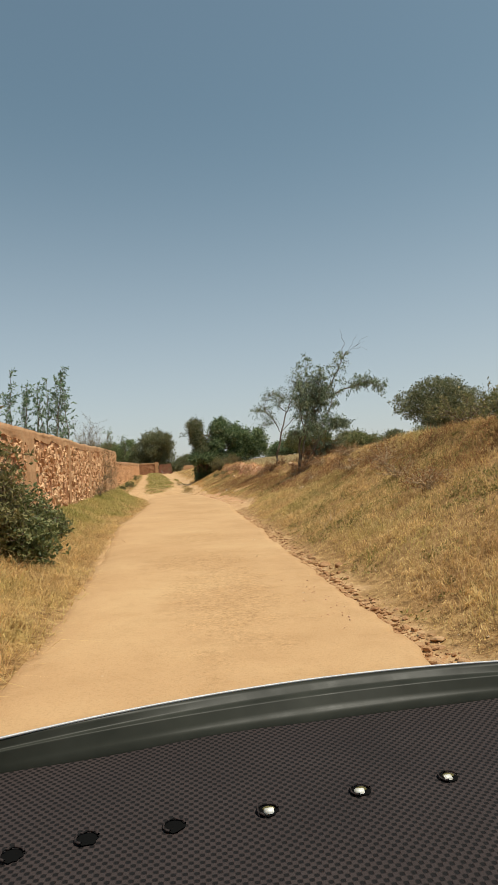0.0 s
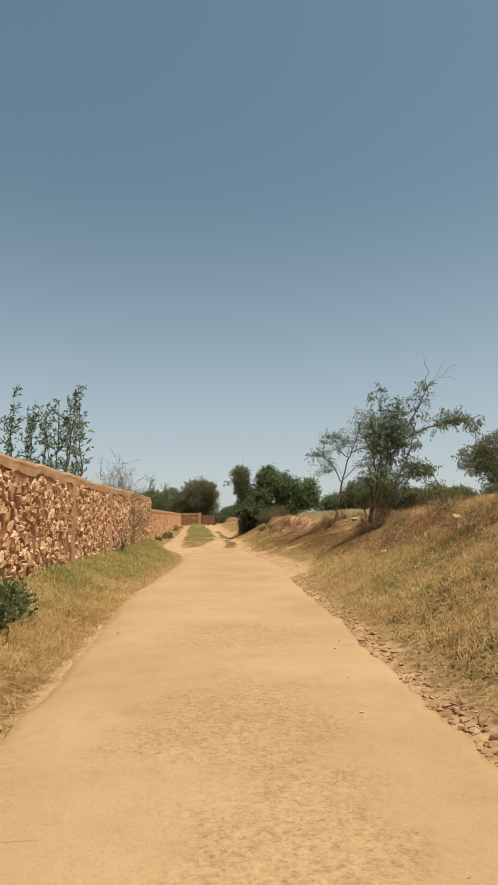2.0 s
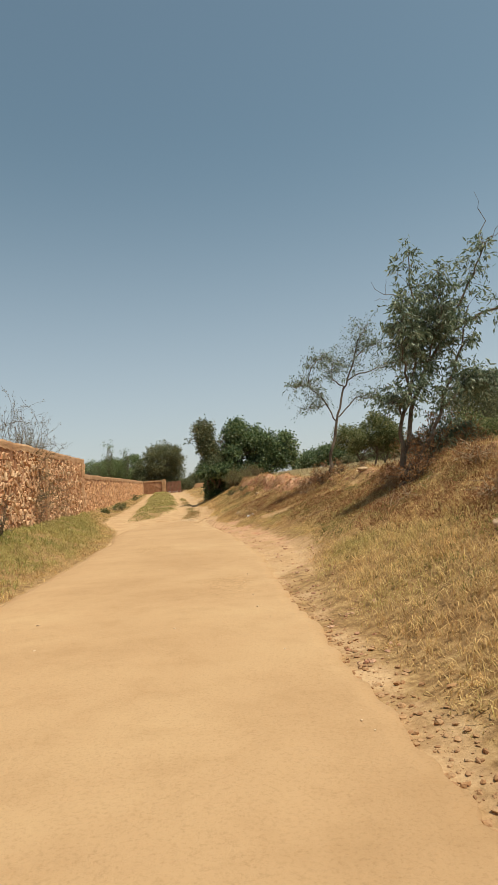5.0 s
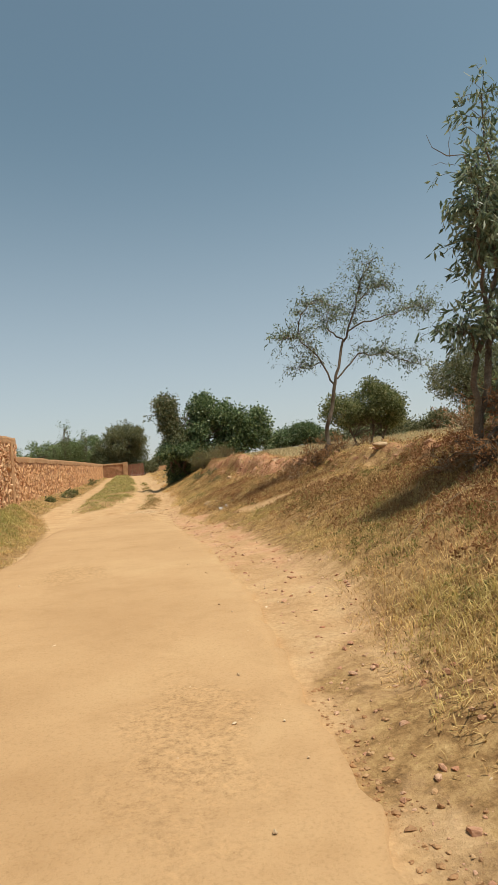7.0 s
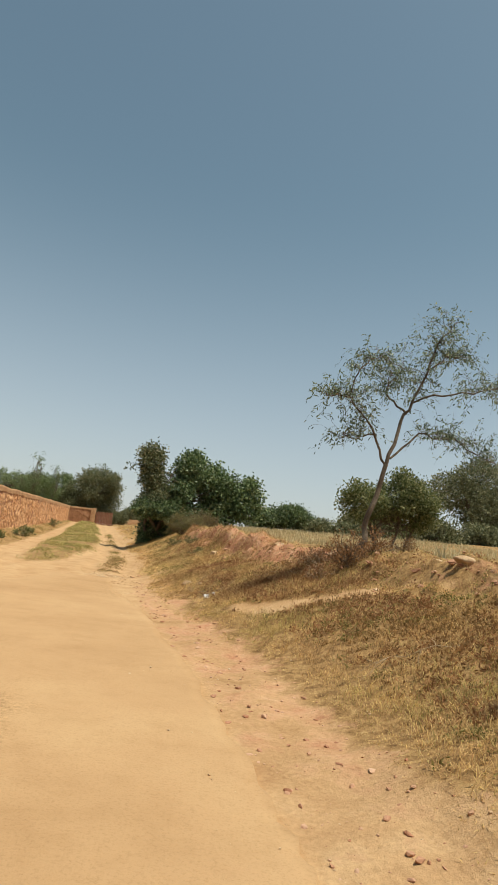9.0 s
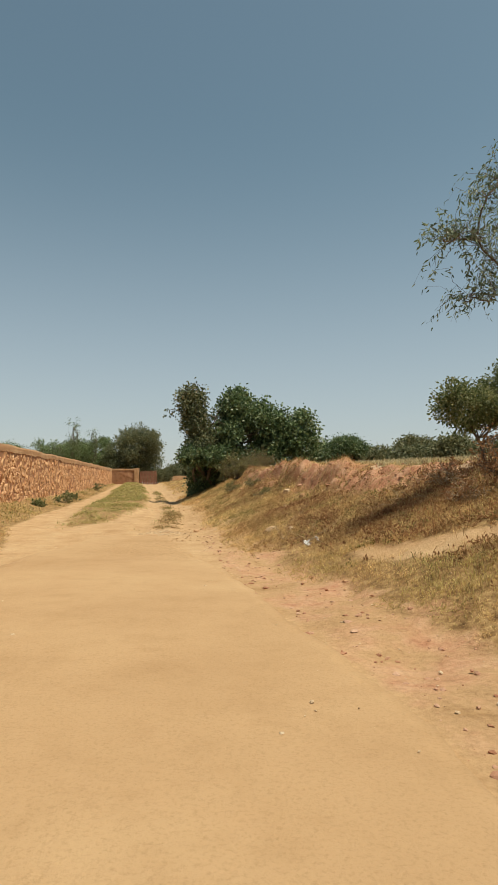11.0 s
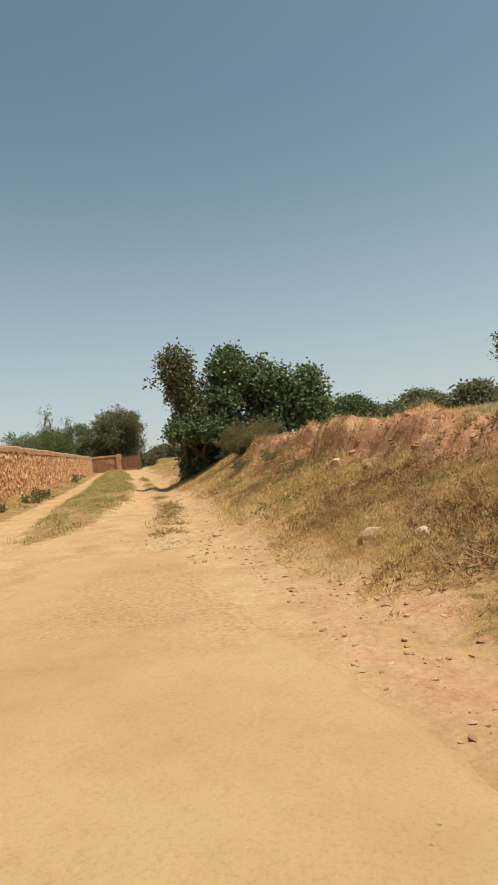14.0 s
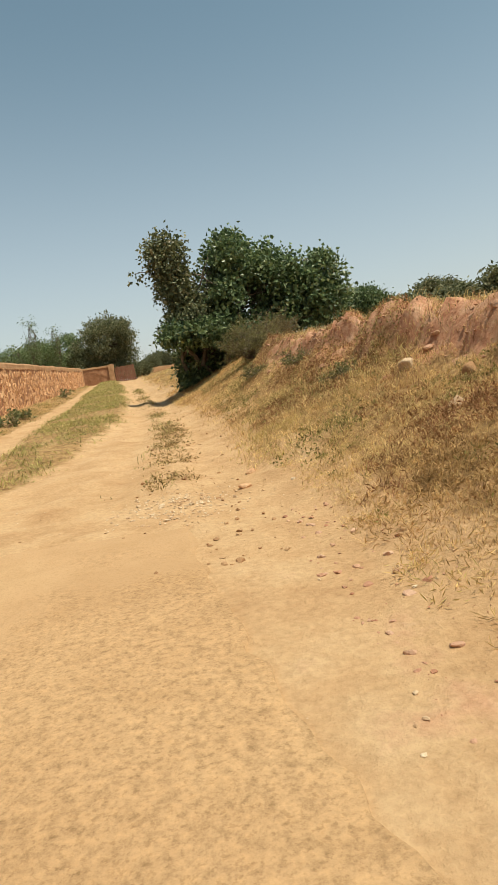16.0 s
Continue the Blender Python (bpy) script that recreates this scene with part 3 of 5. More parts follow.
def lay_stones(wall, y0, y1, xf, topf, pillars, size, cap, mat, keep, seed, depth):
    """Three hundred stones of the stretch that the lane passes nearest are single parts; the rest is one mesh."""
    r = np.random.default_rng(seed)
    spots = []
    for y, z, corners in rubble_cells(y0, y1, 2.9, size, r):
        x = float(xf(y))
        h = float(ground_z(x + 0.1, y)) - 0.25 + z
        if h > float(topf(y)) - cap - size * 0.25 or any(abs(y - py) < 0.13 + size * 0.25 for py in pillars):
            continue
        made = stone_of(corners, r, 0.019, r.uniform(*depth))
        if made and r.random() > 0.12:
            spots.append((x, y, h, *made))
    spots.sort(key=keep)
    V, F, n = [], [], 0
    for x, y, z, v, f in spots[300:]:
        V.append(v + (x, y, z)), F.append(f + n)
        n += len(v)
    if V:
        tagged(part("rubble", flat_mesh("rubble", np.concatenate(V), np.concatenate(F), mat), wall), kind="stuff")
    for x, y, z, v, f in spots[:300]:
        part("stone", flat_mesh("stone", v, f, mat), wall, at=(x, y, z))


def near_top(y):
    return line(y, (-30, 1.9), (5, 2.32), (11, 2.5), (17, 2.62), (22, 2.8), (31.5, 3.02))


def far_top(y):
    return line(y, (30, 2.55), (38, 2.7), (50, 2.92), (82, 3.5))


NEAR_PILLARS = [-11, -6, 0.5, 5.45, 11.15, 16.6, 23.6, 30.6]
near_wall = wall_run("wall_west", "rubble stone wall with ochre plaster coping and pillars", -24, 31.4, wall_x, near_top, NEAR_PILLARS, 0.35, 0.21, 5, 0.022)
far_wall = wall_run("wall_far", "orange rubble wall with a rough earthen coping", 31.0, 82, far_wall_x, far_top, [31.2, 81.8], 0.35, 0.26, 6, 0.03)


# ---- plants ----
def tube_mesh(name, runs, mat, sides=6):
    """Stems: each run is a list of points with radii."""
    V, F, n = [], [], 0
    for pts, radii in runs:
        pts = np.asarray(pts, float)
        d = np.gradient(pts, axis=0)
        d /= np.linalg.norm(d, axis=1)[:, None] + 1e-9
        ref = np.array([0.9, 0.31, 0.1]) if abs(d[0][2]) > 0.7 else np.array([0.0, 0.1, 1.0])
        a = np.cross(d, ref)
        a /= np.linalg.norm(a, axis=1)[:, None] + 1e-9
        b = np.cross(d, a)
        t = np.arange(sides) * 2 * np.pi / sides
        ring = pts[:, None] + np.asarray(radii)[:, None, None] * (np.cos(t)[None, :, None] * a[:, None] + np.sin(t)[None, :, None] * b[:, None])
        k = len(pts)
        V.append(ring.reshape(-1, 3))
        i = np.arange(k - 1)[:, None] * sides + np.arange(sides)
        j = np.arange(k - 1)[:, None] * sides + (np.arange(sides) + 1) % sides
        F.append(np.stack([i, j, j + sides, i + sides], -1).reshape(-1, 4) + n)
        n += k * sides
    return flat_mesh(name, np.concatenate(V), np.concatenate(F), mat, True)


def unit(v):
    return v / (np.linalg.norm(v, axis=-1, keepdims=True) + 1e-9)


def leaf_mesh(name, spots, along, length, width, mat, r, fold=0.25):
    """Single leaves, each a folded blade of two triangles, at the spots and pointing along the given ways."""
    n = len(spots)
    L, Wd = length * r.uniform(0.65, 1.25, (n, 1)), width * r.uniform(0.7, 1.2, (n, 1))
    a = unit(along)
    side = unit(np.cross(a, unit(r.normal(size=(n, 3)))))
    up = np.cross(side, a)
    tip, mid = spots + a * L, spots + a * L * 0.45
    p, q = mid + side * Wd / 2 + up * Wd * fold, mid - side * Wd / 2 + up * Wd * fold
    V = np.stack([spots, p, tip, q], 1).reshape(-1, 3)
    i = np.arange(n)[:, None] * 4
    F = np.concatenate([i + [0, 1, 2], i + [0, 2, 3]], 1).reshape(-1, 3)
    return flat_mesh(name, V, F, mat)


def bent(a, b, r, sag=0.0, wobble=0.08, n=6):
    """A crooked run from a to b."""
    a, b = np.asarray(a, float), np.asarray(b, float)
    t = np.linspace(0, 1, n)[:, None]
    size = np.linalg.norm(b - a)
    out = a + (b - a) * t + r.normal(size=(n, 3)) * wobble * size * np.sin(np.pi * t) * 0.5
    out[:, 2] += sag * size * np.sin(np.pi * t[:, 0])
    return out


def lobed_tree(name, at, label, trunks, lobes, leaf, mat, seed, clumps, per, clump_r, thick=0.1, category="tree", group="", shell=0.55, limb=1.0, ragged=0.12, gaps=-9.0):
    """A tree or bush whose crown is made of leafy lobes: rows of centre x, y, z and radii, from the foot."""
    pull = 0.8 * clump_r + leaf[0] * 0.5
    r = np.random.default_rng(seed)
    tree = thing(name, (at[0], at[1], at[2] or float(ground_z(at[0], at[1]))), label, category, group)
    lobes = np.array(lobes, float)
    lobes[:, 3:] = np.maximum(lobes[:, 3:] - pull, lobes[:, 3:] * 0.45)
    vol = lobes[:, 3] * lobes[:, 4] * lobes[:, 5]
    pick = r.choice(len(lobes), clumps, p=vol / vol.sum())
    d = unit(r.normal(size=(clumps, 3)))
    rad = shell + (1 - shell) * r.random((clumps, 1)) ** 0.6
    rad = rad * (1 + ragged * r.normal(size=(clumps, 1)))
    cen = lobes[pick, :3] + d * rad * lobes[pick, 3:]
    cen[:, 2] = np.maximum(cen[:, 2], 0.12)
    full = np.array([noise.noise(Vector(c) / (clump_r * 4.5) + Vector((seed, 0, 0))) > gaps for c in cen])
    cen, d, clumps = cen[full], d[full], int(full.sum())
    spots = np.repeat(cen, per, 0) + r.normal(size=(clumps * per, 3)) * clump_r * np.array([1, 1, 0.75])
    way = np.repeat(d, per, 0) * 0.9 + r.normal(size=(len(spots), 3)) * 0.8 + (0, 0, -0.15)
    part("crown", leaf_mesh("crown", spots, way, leaf[0], leaf[1], mat, r), tree)
    runs = []
    for tx, ty, bx, by, bz in trunks:
        run = bent((tx, ty, -0.15), (bx, by, bz), r, 0, 0.10, 7)
        runs.append((run, np.linspace(thick, thick * 0.45, 7)))
    part("trunk", tube_mesh("trunk", runs, BARK, 7), tree)
    limbs = []
    for c in cen[r.choice(clumps, min(clumps, int(70 * limb)), replace=False)]:
        run = runs[r.integers(len(runs))][0]
        s = run[r.integers(3, 7)]
        limbs.append((bent(s, c, r, 0.06, 0.12, 5), np.linspace(thick * 0.3, thick * 0.06, 5)))
    part("limb", tube_mesh("limb", limbs, BARK, 4), tree)
    return tree


def airy_tree(name, at, label, limbs, leaf, mat, seed, twigs, per, reach, thick, bare=(), droop=0.9):
    """A thin-leaved tree: explicit limbs from the foot, twigs on them, hanging leaves on the twigs."""
    r = np.random.default_rng(seed)
    tree = thing(name, (at[0], at[1], float(ground_z(at[0], at[1])) - 0.12), label, "tree")
    runs, ends = [], []
    for k, (pts, r0, r1, share) in enumerate(limbs):
        pts = np.array(pts, float)
        t = np.linspace(0, len(pts) - 1, 4 * len(pts))
        run = np.stack([np.interp(t, range(len(pts)), pts[:, c]) for c in range(3)], 1)
        run[1:-1] += r.normal(size=(len(run) - 2, 3)) * 0.025
        runs.append((run, np.linspace(r0, r1, len(run))))
        ends.append((run, share))
    part("trunk", tube_mesh("trunk", runs[:1], BARK, 8), tree)
    part("limb", tube_mesh("limb", runs[1:], BARK, 6), tree)
    tw, spots, ways = [], [], []
    total = sum(s for _, s in ends)
    for run, share in ends:
        for _ in range(int(twigs * share / total)):
            s = run[int(len(run) * r.uniform(0.35, 0.999))]
            d = unit(r.normal(size=3) * (1, 1, 0.55) + (0, 0, 0.25))
            e = s + d * reach * r.uniform(0.4, 1.2)
            path = bent(s, e, r, 0.12, 0.2, 5)
            path[-1, 2] -= 0.12 * reach
            tw.append((path, np.linspace(thick, thick * 0.35, 5)))
            t = r.uniform(0.25, 1.0, per)
            p = np.stack([np.interp(t, np.linspace(0, 1, 5), path[:, c]) for c in range(3)], 1)
            spots.append(p + r.normal(size=(per, 3)) * 0.035)
            w = r.normal(size=(per, 3)) * 0.55 + d * 0.4
            w[:, 2] -= droop
            ways.append(w)
    for run, r0, r1 in bare:
        tw.append((bent(run[0], run[1], r, 0.05, 0.1, 6), np.linspace(r0, r1, 6)))
    tagged(part("twig", tube_mesh("twig", tw, BARK, 4), tree), kind="stuff")
    part("crown", leaf_mesh("crown", np.concatenate(spots), np.concatenate(ways), leaf[0], leaf[1], mat, r), tree)
    return tree


# fig by the track, three lobes over a dark hollow
fig = lobed_tree("fig_tree", (4.4, 46.6, 0.62), "dense dark green fig tree overhanging the track", [(-0.1, 0.55, -0.6, -0.3, 4.2), (0.3, 0.2, 1.7, 0.3, 3.6), (1.0, 0.4, 2.8, 0.3, 3.0), (1.8, 0.5, 4.4, 0.3, 3.2), (0.2, 0.65, 0.2, -0.3, 2.4), (-0.2, 0.6, -0.7, -0.2, 2.2)],
                 [(1.75, 0.2, 4.35, 1.35, 1.4, 1.35), (1.2, -0.2, 3.3, 1.0, 1.3, 1.0), (2.9, 0.2, 3.7, 1.3, 1.3, 1.15), (3.9, 0.2, 3.3, 1.0, 1.2, 1.0), (4.75, 0.2, 3.9, 0.7, 0.9, 0.9), (5.0, 0.2, 4.4, 0.35, 0.5, 0.4),
                  (4.6, 0, 2.8, 0.9, 1.1, 0.8), (2.4, -0.1, 2.2, 1.6, 1.1, 0.7), (0.9, -0.4, 2.3, 0.9, 1.1, 0.8), (3.4, 0.1, 2.5, 1.2, 1.1, 0.9), (1.3, 0.2, 5.0, 0.6, 0.8, 0.7)],
                 (0.165, 0.13), FIG_LEAF, 3, 1250, 30, 0.20, 0.12, limb=1.2, shell=0.62, ragged=0.16, gaps=-0.16)


def overhang():
    """The browned left limb of the fig, and the shaded thicket under it that reaches down to the track."""
    r = np.random.default_rng(303)
    for lobes, clumps, per, mat, leaf, spread, low in (
            ([(-0.75, -0.6, 4.75, 0.72, 0.9, 0.95), (-0.6, -0.6, 3.7, 0.7, 0.9, 0.8), (-0.35, -0.7, 2.75, 0.75, 1.0, 0.6), (-1.75, -0.6, 4.35, 0.22, 0.3, 0.28), (0.1, -0.4, 3.0, 0.7, 0.9, 0.8)], 420, 26, FIG_DRY, 0.13, 0.17, 2.2),
            ([(-0.75, -1.1, 2.2, 0.75, 0.9, 0.5), (0.15, -1.2, 2.15, 0.75, 0.9, 0.5), (0.9, -0.9, 2.1, 0.6, 0.8, 0.45), (-0.2, -0.2, 2.3, 0.9, 0.7, 0.5), (-0.3, 0.5, 1.1, 0.75, 0.5, 1.0), (0.45, 0.7, 1.1, 0.8, 0.5, 1.0), (0.0, 0.6, 0.5, 0.9, 0.5, 0.6)], 560, 34, FIG_LEAF, 0.15, 0.17, 0.05)):
        lobes = np.array(lobes)
        lobes[:, 3:] = np.maximum(lobes[:, 3:] - 0.18, lobes[:, 3:] * 0.5)
        vol = lobes[:, 3] * lobes[:, 4] * lobes[:, 5]
        pick = r.choice(len(lobes), clumps, p=vol / vol.sum())
        d = unit(r.normal(size=(clumps, 3)))
        cen = lobes[pick, :3] + d * (0.4 + 0.6 * r.random((clumps, 1)) ** 0.6) * (1 + 0.15 * r.normal(size=(clumps, 1))) * lobes[pick, 3:]
        cen[:, 2] = np.maximum(cen[:, 2], low)
        spots = np.repeat(cen, per, 0) + r.normal(size=(clumps * per, 3)) * spread * np.array([1, 1, 0.75])
        way = np.repeat(d, per, 0) * 0.8 + r.normal(size=(len(spots), 3)) * 0.8 + (0, 0, -0.2)
        part("crown", leaf_mesh("crown", spots, way, leaf, leaf * 0.75, mat, r), fig)
    spray = [(bent((-1.0, -0.6, 4.1), (-1.9, -0.6, 4.4), r, 0.05, 0.1, 5), np.linspace(0.03, 0.008, 5)), (bent((-0.6, -0.7, 2.0), (0.6, -0.9, 4.6), r, 0.05, 0.08, 6), np.linspace(0.05, 0.015, 6))]
    part("limb", tube_mesh("limb", spray, BARK, 5), fig)


overhang()
# thin-leaved trees on the bank
airy_tree("eucalyptus", (7.3, 16.2), "slender multi-stemmed tree with narrow grey-green leaves on the bank",
          [([(0, 0, -0.2), (0.02, 0, 0.25), (0.03, 0, 0.5)], 0.08, 0.065, 0.0),
           ([(0.03, 0, 0.45), (0.05, 0, 1.2), (0.40, 0, 2.3), (0.50, 0.05, 3.1), (0.52, 0.1, 4.5)], 0.045, 0.008, 1.5),
           ([(0.05, 0, 0.5), (0.38, 0.1, 1.7), (0.62, 0.1, 2.2), (0.92, 0.1, 2.75), (1.15, 0.1, 3.15), (1.7, 0.1, 4.0), (2.05, 0.1, 4.7)], 0.045, 0.012, 0.8),
           ([(0.06, 0, 0.35), (0.5, -0.1, 0.85), (0.78, -0.1, 1.45), (1.0, 0, 2.0), (1.4, 0.1, 2.75), (1.6, 0.1, 3.5)], 0.042, 0.012, 0.8),
           ([(0.28, 0, 1.9), (0.12, -0.2, 2.7), (0.2, -0.2, 3.5)], 0.025, 0.007, 0.7),
           ([(0.62, 0.1, 2.3), (0.92, -0.1, 3.1), (0.98, -0.1, 4.1)], 0.022, 0.006, 0.8),
           ([(0.12, 0, 1.4), (-0.05, -0.1, 1.7), (-0.2, -0.2, 1.65)], 0.02, 0.006, 0.25),
           ([(0.62, 0.1, 2.2), (0.8, 0.4, 2.9), (0.95, 0.5, 3.5)], 0.025, 0.006, 0.7),
           ([(1.15, 0.1, 3.0), (2.0, 0.1, 3.4), (2.8, 0, 3.6), (3.5, 0, 3.4)], 0.03, 0.008, 0.8),
           ([(0.1, 0, 0.4), (0.8, 0.3, 0.9), (1.3, 0.4, 1.2)], 0.035, 0.010, 0.7),
           ([(0.8, -0.1, 1.5), (1.5, 0.1, 2.1), (1.9, 0.2, 2.0)], 0.025, 0.008, 1.0)],
          (0.12, 0.036), EUC_LEAF, 4, 820, 14, 0.46, 0.004,
          [(((2.0, 0.1, 4.65), (1.92, 0.1, 5.75)), 0.012, 0.003), (((2.05, 0.1, 4.7), (2.9, 0.1, 5.2)), 0.010, 0.002), (((2.2, 0.1, 4.8), (2.6, 0.1, 5.5)), 0.006, 0.002), (((2.4, 0.1, 4.95), (3.0, 0.2, 4.9)), 0.006, 0.002), (((2.5, 0.1, 5.0), (3.0, 0, 5.4)), 0.005, 0.002),
           (((0.30, -0.1, 3.3), (-0.3, -0.1, 3.95)), 0.010, 0.003), (((-0.05, -0.1, 3.7), (-0.02, -0.1, 4.0)), 0.005, 0.002), (((0.0, -0.1, 3.6), (-0.28, -0.1, 3.6)), 0.004, 0.002)], 0.7)
airy_tree("eucalyptus", (7.4, 23.85), "thin leaning tree with an open grey-green crown on the bank",
          [([(0, 0, -0.3), (0.18, 0, 0.75), (0.43, 0, 1.85)], 0.06, 0.04, 0.0),
           ([(0.43, 0, 1.8), (0.77, 0.1, 2.85), (1.02, 0.1, 3.4), (1.33, 0.1, 4.4), (1.66, 0.1, 4.85)], 0.036, 0.008, 1.1),
           ([(0.43, 0, 1.8), (0.1, 0, 2.5), (-0.19, 0.05, 2.78), (-0.48, 0, 3.0), (-0.82, 0, 2.93)], 0.024, 0.006, 0.9),
           ([(-0.42, 0, 2.95), (-0.3, -0.1, 3.5), (0.1, -0.1, 3.85), (0.6, 0, 3.7)], 0.015, 0.005, 0.7),
           ([(0.9, 0.1, 3.1), (1.8, -0.1, 3.4), (2.6, -0.1, 3.6), (2.9, -0.1, 3.45)], 0.02, 0.006, 1.0),
           ([(1.15, 0.1, 3.8), (1.6, 0.3, 4.2), (2.0, 0.3, 4.25)], 0.02, 0.006, 0.6),
           ([(0.5, 0, 1.95), (1.16, 0.3, 2.55), (1.87, 0.3, 2.55), (2.7, 0.2, 2.2)], 0.022, 0.006, 1.1),
           ([(0.2, 0, 2.35), (-0.1, 0.3, 2.3), (-0.4, 0.3, 2.25)], 0.015, 0.005, 0.4),
           ([(0.77, 0.1, 2.85), (0.4, 0.3, 3.3), (0.5, 0.3, 3.7)], 0.025, 0.006, 0.6)],
          (0.085, 0.026), EUC_LEAF, 5, 600, 11, 0.62, 0.0035, (), 0.5)
lobed_tree("bush", (10.5, 29.8, 1.65), "rounded olive-green bush on top of the bank", [(0, 0, 0.2, 0, 1.3), (0.4, 0, 0.8, 0, 1.3), (-0.3, 0, -0.8, 0, 1.1)],
           [(-0.8, 0, 1.45, 0.75, 0.9, 0.6), (0.1, 0, 1.7, 0.85, 1.0, 0.75), (0.65, 0, 1.45, 0.7, 0.9, 0.65), (-1.25, 0, 1.7, 0.4, 0.5, 0.35), (0.2, 0, 2.35, 0.3, 0.4, 0.3)], (0.085, 0.05), BUSH_LEAF, 6, 560, 40, 0.12, 0.05, "bush", shell=0.7, gaps=-0.25)
lobed_tree("bush", (11.4, 22, 0), "small dark bush on top of the bank", [(0, 0, 0.1, 0, 0.7), (0.2, 0, 0.5, 0, 0.7)],
           [(-0.2, 0, 0.8, 0.6, 0.7, 0.55), (0.4, 0, 0.7, 0.6, 0.6, 0.5)], (0.09, 0.05), BUSH_LEAF, 66, 150, 22, 0.15, 0.04, "bush")
lobed_tree("fig_tree", (14.0, 58.5, 2.2), "low rounded green fig tree beyond the bank", [(0, 0, 0.2, 0, 1.6), (0.4, 0, 1.2, 0, 1.6), (-0.3, 0, -1.2, 0, 1.4)],
           [(-1.2, 0, 1.6, 1.2, 1.2, 0.9), (0.5, 0, 1.9, 1.5, 1.3, 1.0), (1.8, 0, 1.4, 1.1, 1.1, 0.9), (-2.2, 0, 1.2, 0.9, 0.9, 0.7)], (0.14, 0.11), FIG_LEAF, 67, 600, 26, 0.2, 0.1)


def far_tree(x, y, z, w, h, seed, label, group, clumps, mat=OLIVE_LEAF):
    """A rounded evergreen: a full crown of many small lobes down to a short trunk."""
    r = random.Random(seed)
    lobes = [(0, 0, h * 0.55, w * 0.62, w * 0.6, h * 0.38)]
    for k in range(9):
        a = k * 2.4 + r.random()
        d = w * r.uniform(0.35, 0.62)
        lobes.append((d * math.cos(a), d * math.sin(a), h * r.uniform(0.32, 0.72), w * r.uniform(0.26, 0.4), w * 0.34, h * r.uniform(0.2, 0.27)))
    lobed_tree("olive_tree", (x, y, z), label, [(0, 0, 0.3, 0, h * 0.5), (0.4, 0, w * 0.3, 0, h * 0.5), (-0.3, 0, -w * 0.3, 0, h * 0.45)], lobes, (0.25, 0.125), mat, seed, clumps, 20, 0.26, 0.2, group=group, shell=0.72, gaps=-0.2)


for x, y, z, w, h, s, c in [(31.7, 61, 4.0, 6.3, 8.0, 21, 1600), (22.3, 66, 3.4, 2.4, 2.7, 22, 300), (39.5, 60, 4.6, 5, 5.6, 23, 700), (15.6, 54, 2.1, 1.5, 1.9, 24, 220), (17.2, 53, 2.1, 1.7, 2.1, 25, 260), (19.2, 52, 2.2, 1.9, 2.6, 26, 320), (21.3, 54, 2.3, 2.0, 2.3, 30, 260),
                            (23.5, 53, 2.4, 2.4, 2.6, 27, 320), (27.5, 54, 2.6, 2.8, 2.9, 28, 300), (33, 53, 2.9, 3.4, 3.2, 29, 300)]:
    far_tree(x, y, z, w, h, s, "rounded dark olive tree beyond the field", "trees on the hill", c)
for x, y, z, w, h, s, c in [(-2.5, 90, 2.0, 4.2, 7.5, 41, 1400), (-6.6, 92, 2.0, 3.0, 6.1, 42, 600), (-9.6, 92, 2.2, 3.0, 5.6, 43, 500), (-13, 94, 2.2, 3.8, 5.6, 44, 450), (-19, 96, 2.2, 5, 5.6, 45, 450), (2.2, 118, 2.4, 3, 3.8, 46, 250), (6.5, 122, 2.4, 3.5, 3.8, 47, 250), (-26, 100, 2.2, 6, 5, 48, 400), (-36, 104, 2.2, 7, 5, 49, 400)]:
    far_tree(x, y, z, w, h, s, "rounded dark green tree behind the far wall", "trees behind the far wall", c, GROVE_LEAF if x < -6 else OLIVE_LEAF)


# ---- shrubs by the walls ----
def sapling(x, y, height, lean, seed, label):
    """A straight young stem set with short leafy twigs all the way up."""
    r = np.random.default_rng(seed)
    tree = thing("sapling", (x, y, float(ground_z(x, y))), label, "sapling", "saplings behind the wall")
    run = bent((0, 0, -0.1), (lean, 0.05, height), r, 0, 0.03, 9)
    part("trunk", tube_mesh("trunk", [(run, np.linspace(0.03, 0.006, 9))], BARK, 6), tree)
    tw, spots, ways = [], [], []
    for k in range(46):
        t = r.uniform(0.28, 1.0)
        s = np.array([np.interp(t, np.linspace(0, 1, 9), run[:, c]) for c in range(3)])
        d = unit(np.r_[r.normal(size=2), 0.9])
        e = s + d * (0.66 - 0.40 * t) * r.uniform(0.5, 1.2)
        tw.append((bent(s, e, r, 0, 0.1, 4), np.linspace(0.006, 0.002, 4)))
        n = 9
        u = r.uniform(0.1, 1.05, (n, 1))
        spots.append(s + (e - s) * u)
        ways.append(d * 0.5 + r.normal(size=(n, 3)) * 0.6)
    tagged(part("twig", tube_mesh("twig", tw, BARK, 4), tree), kind="stuff")
    part("crown", leaf_mesh("crown", np.concatenate(spots), np.concatenate(ways), 0.12, 0.042, SAPLING_LEAF, r), tree)


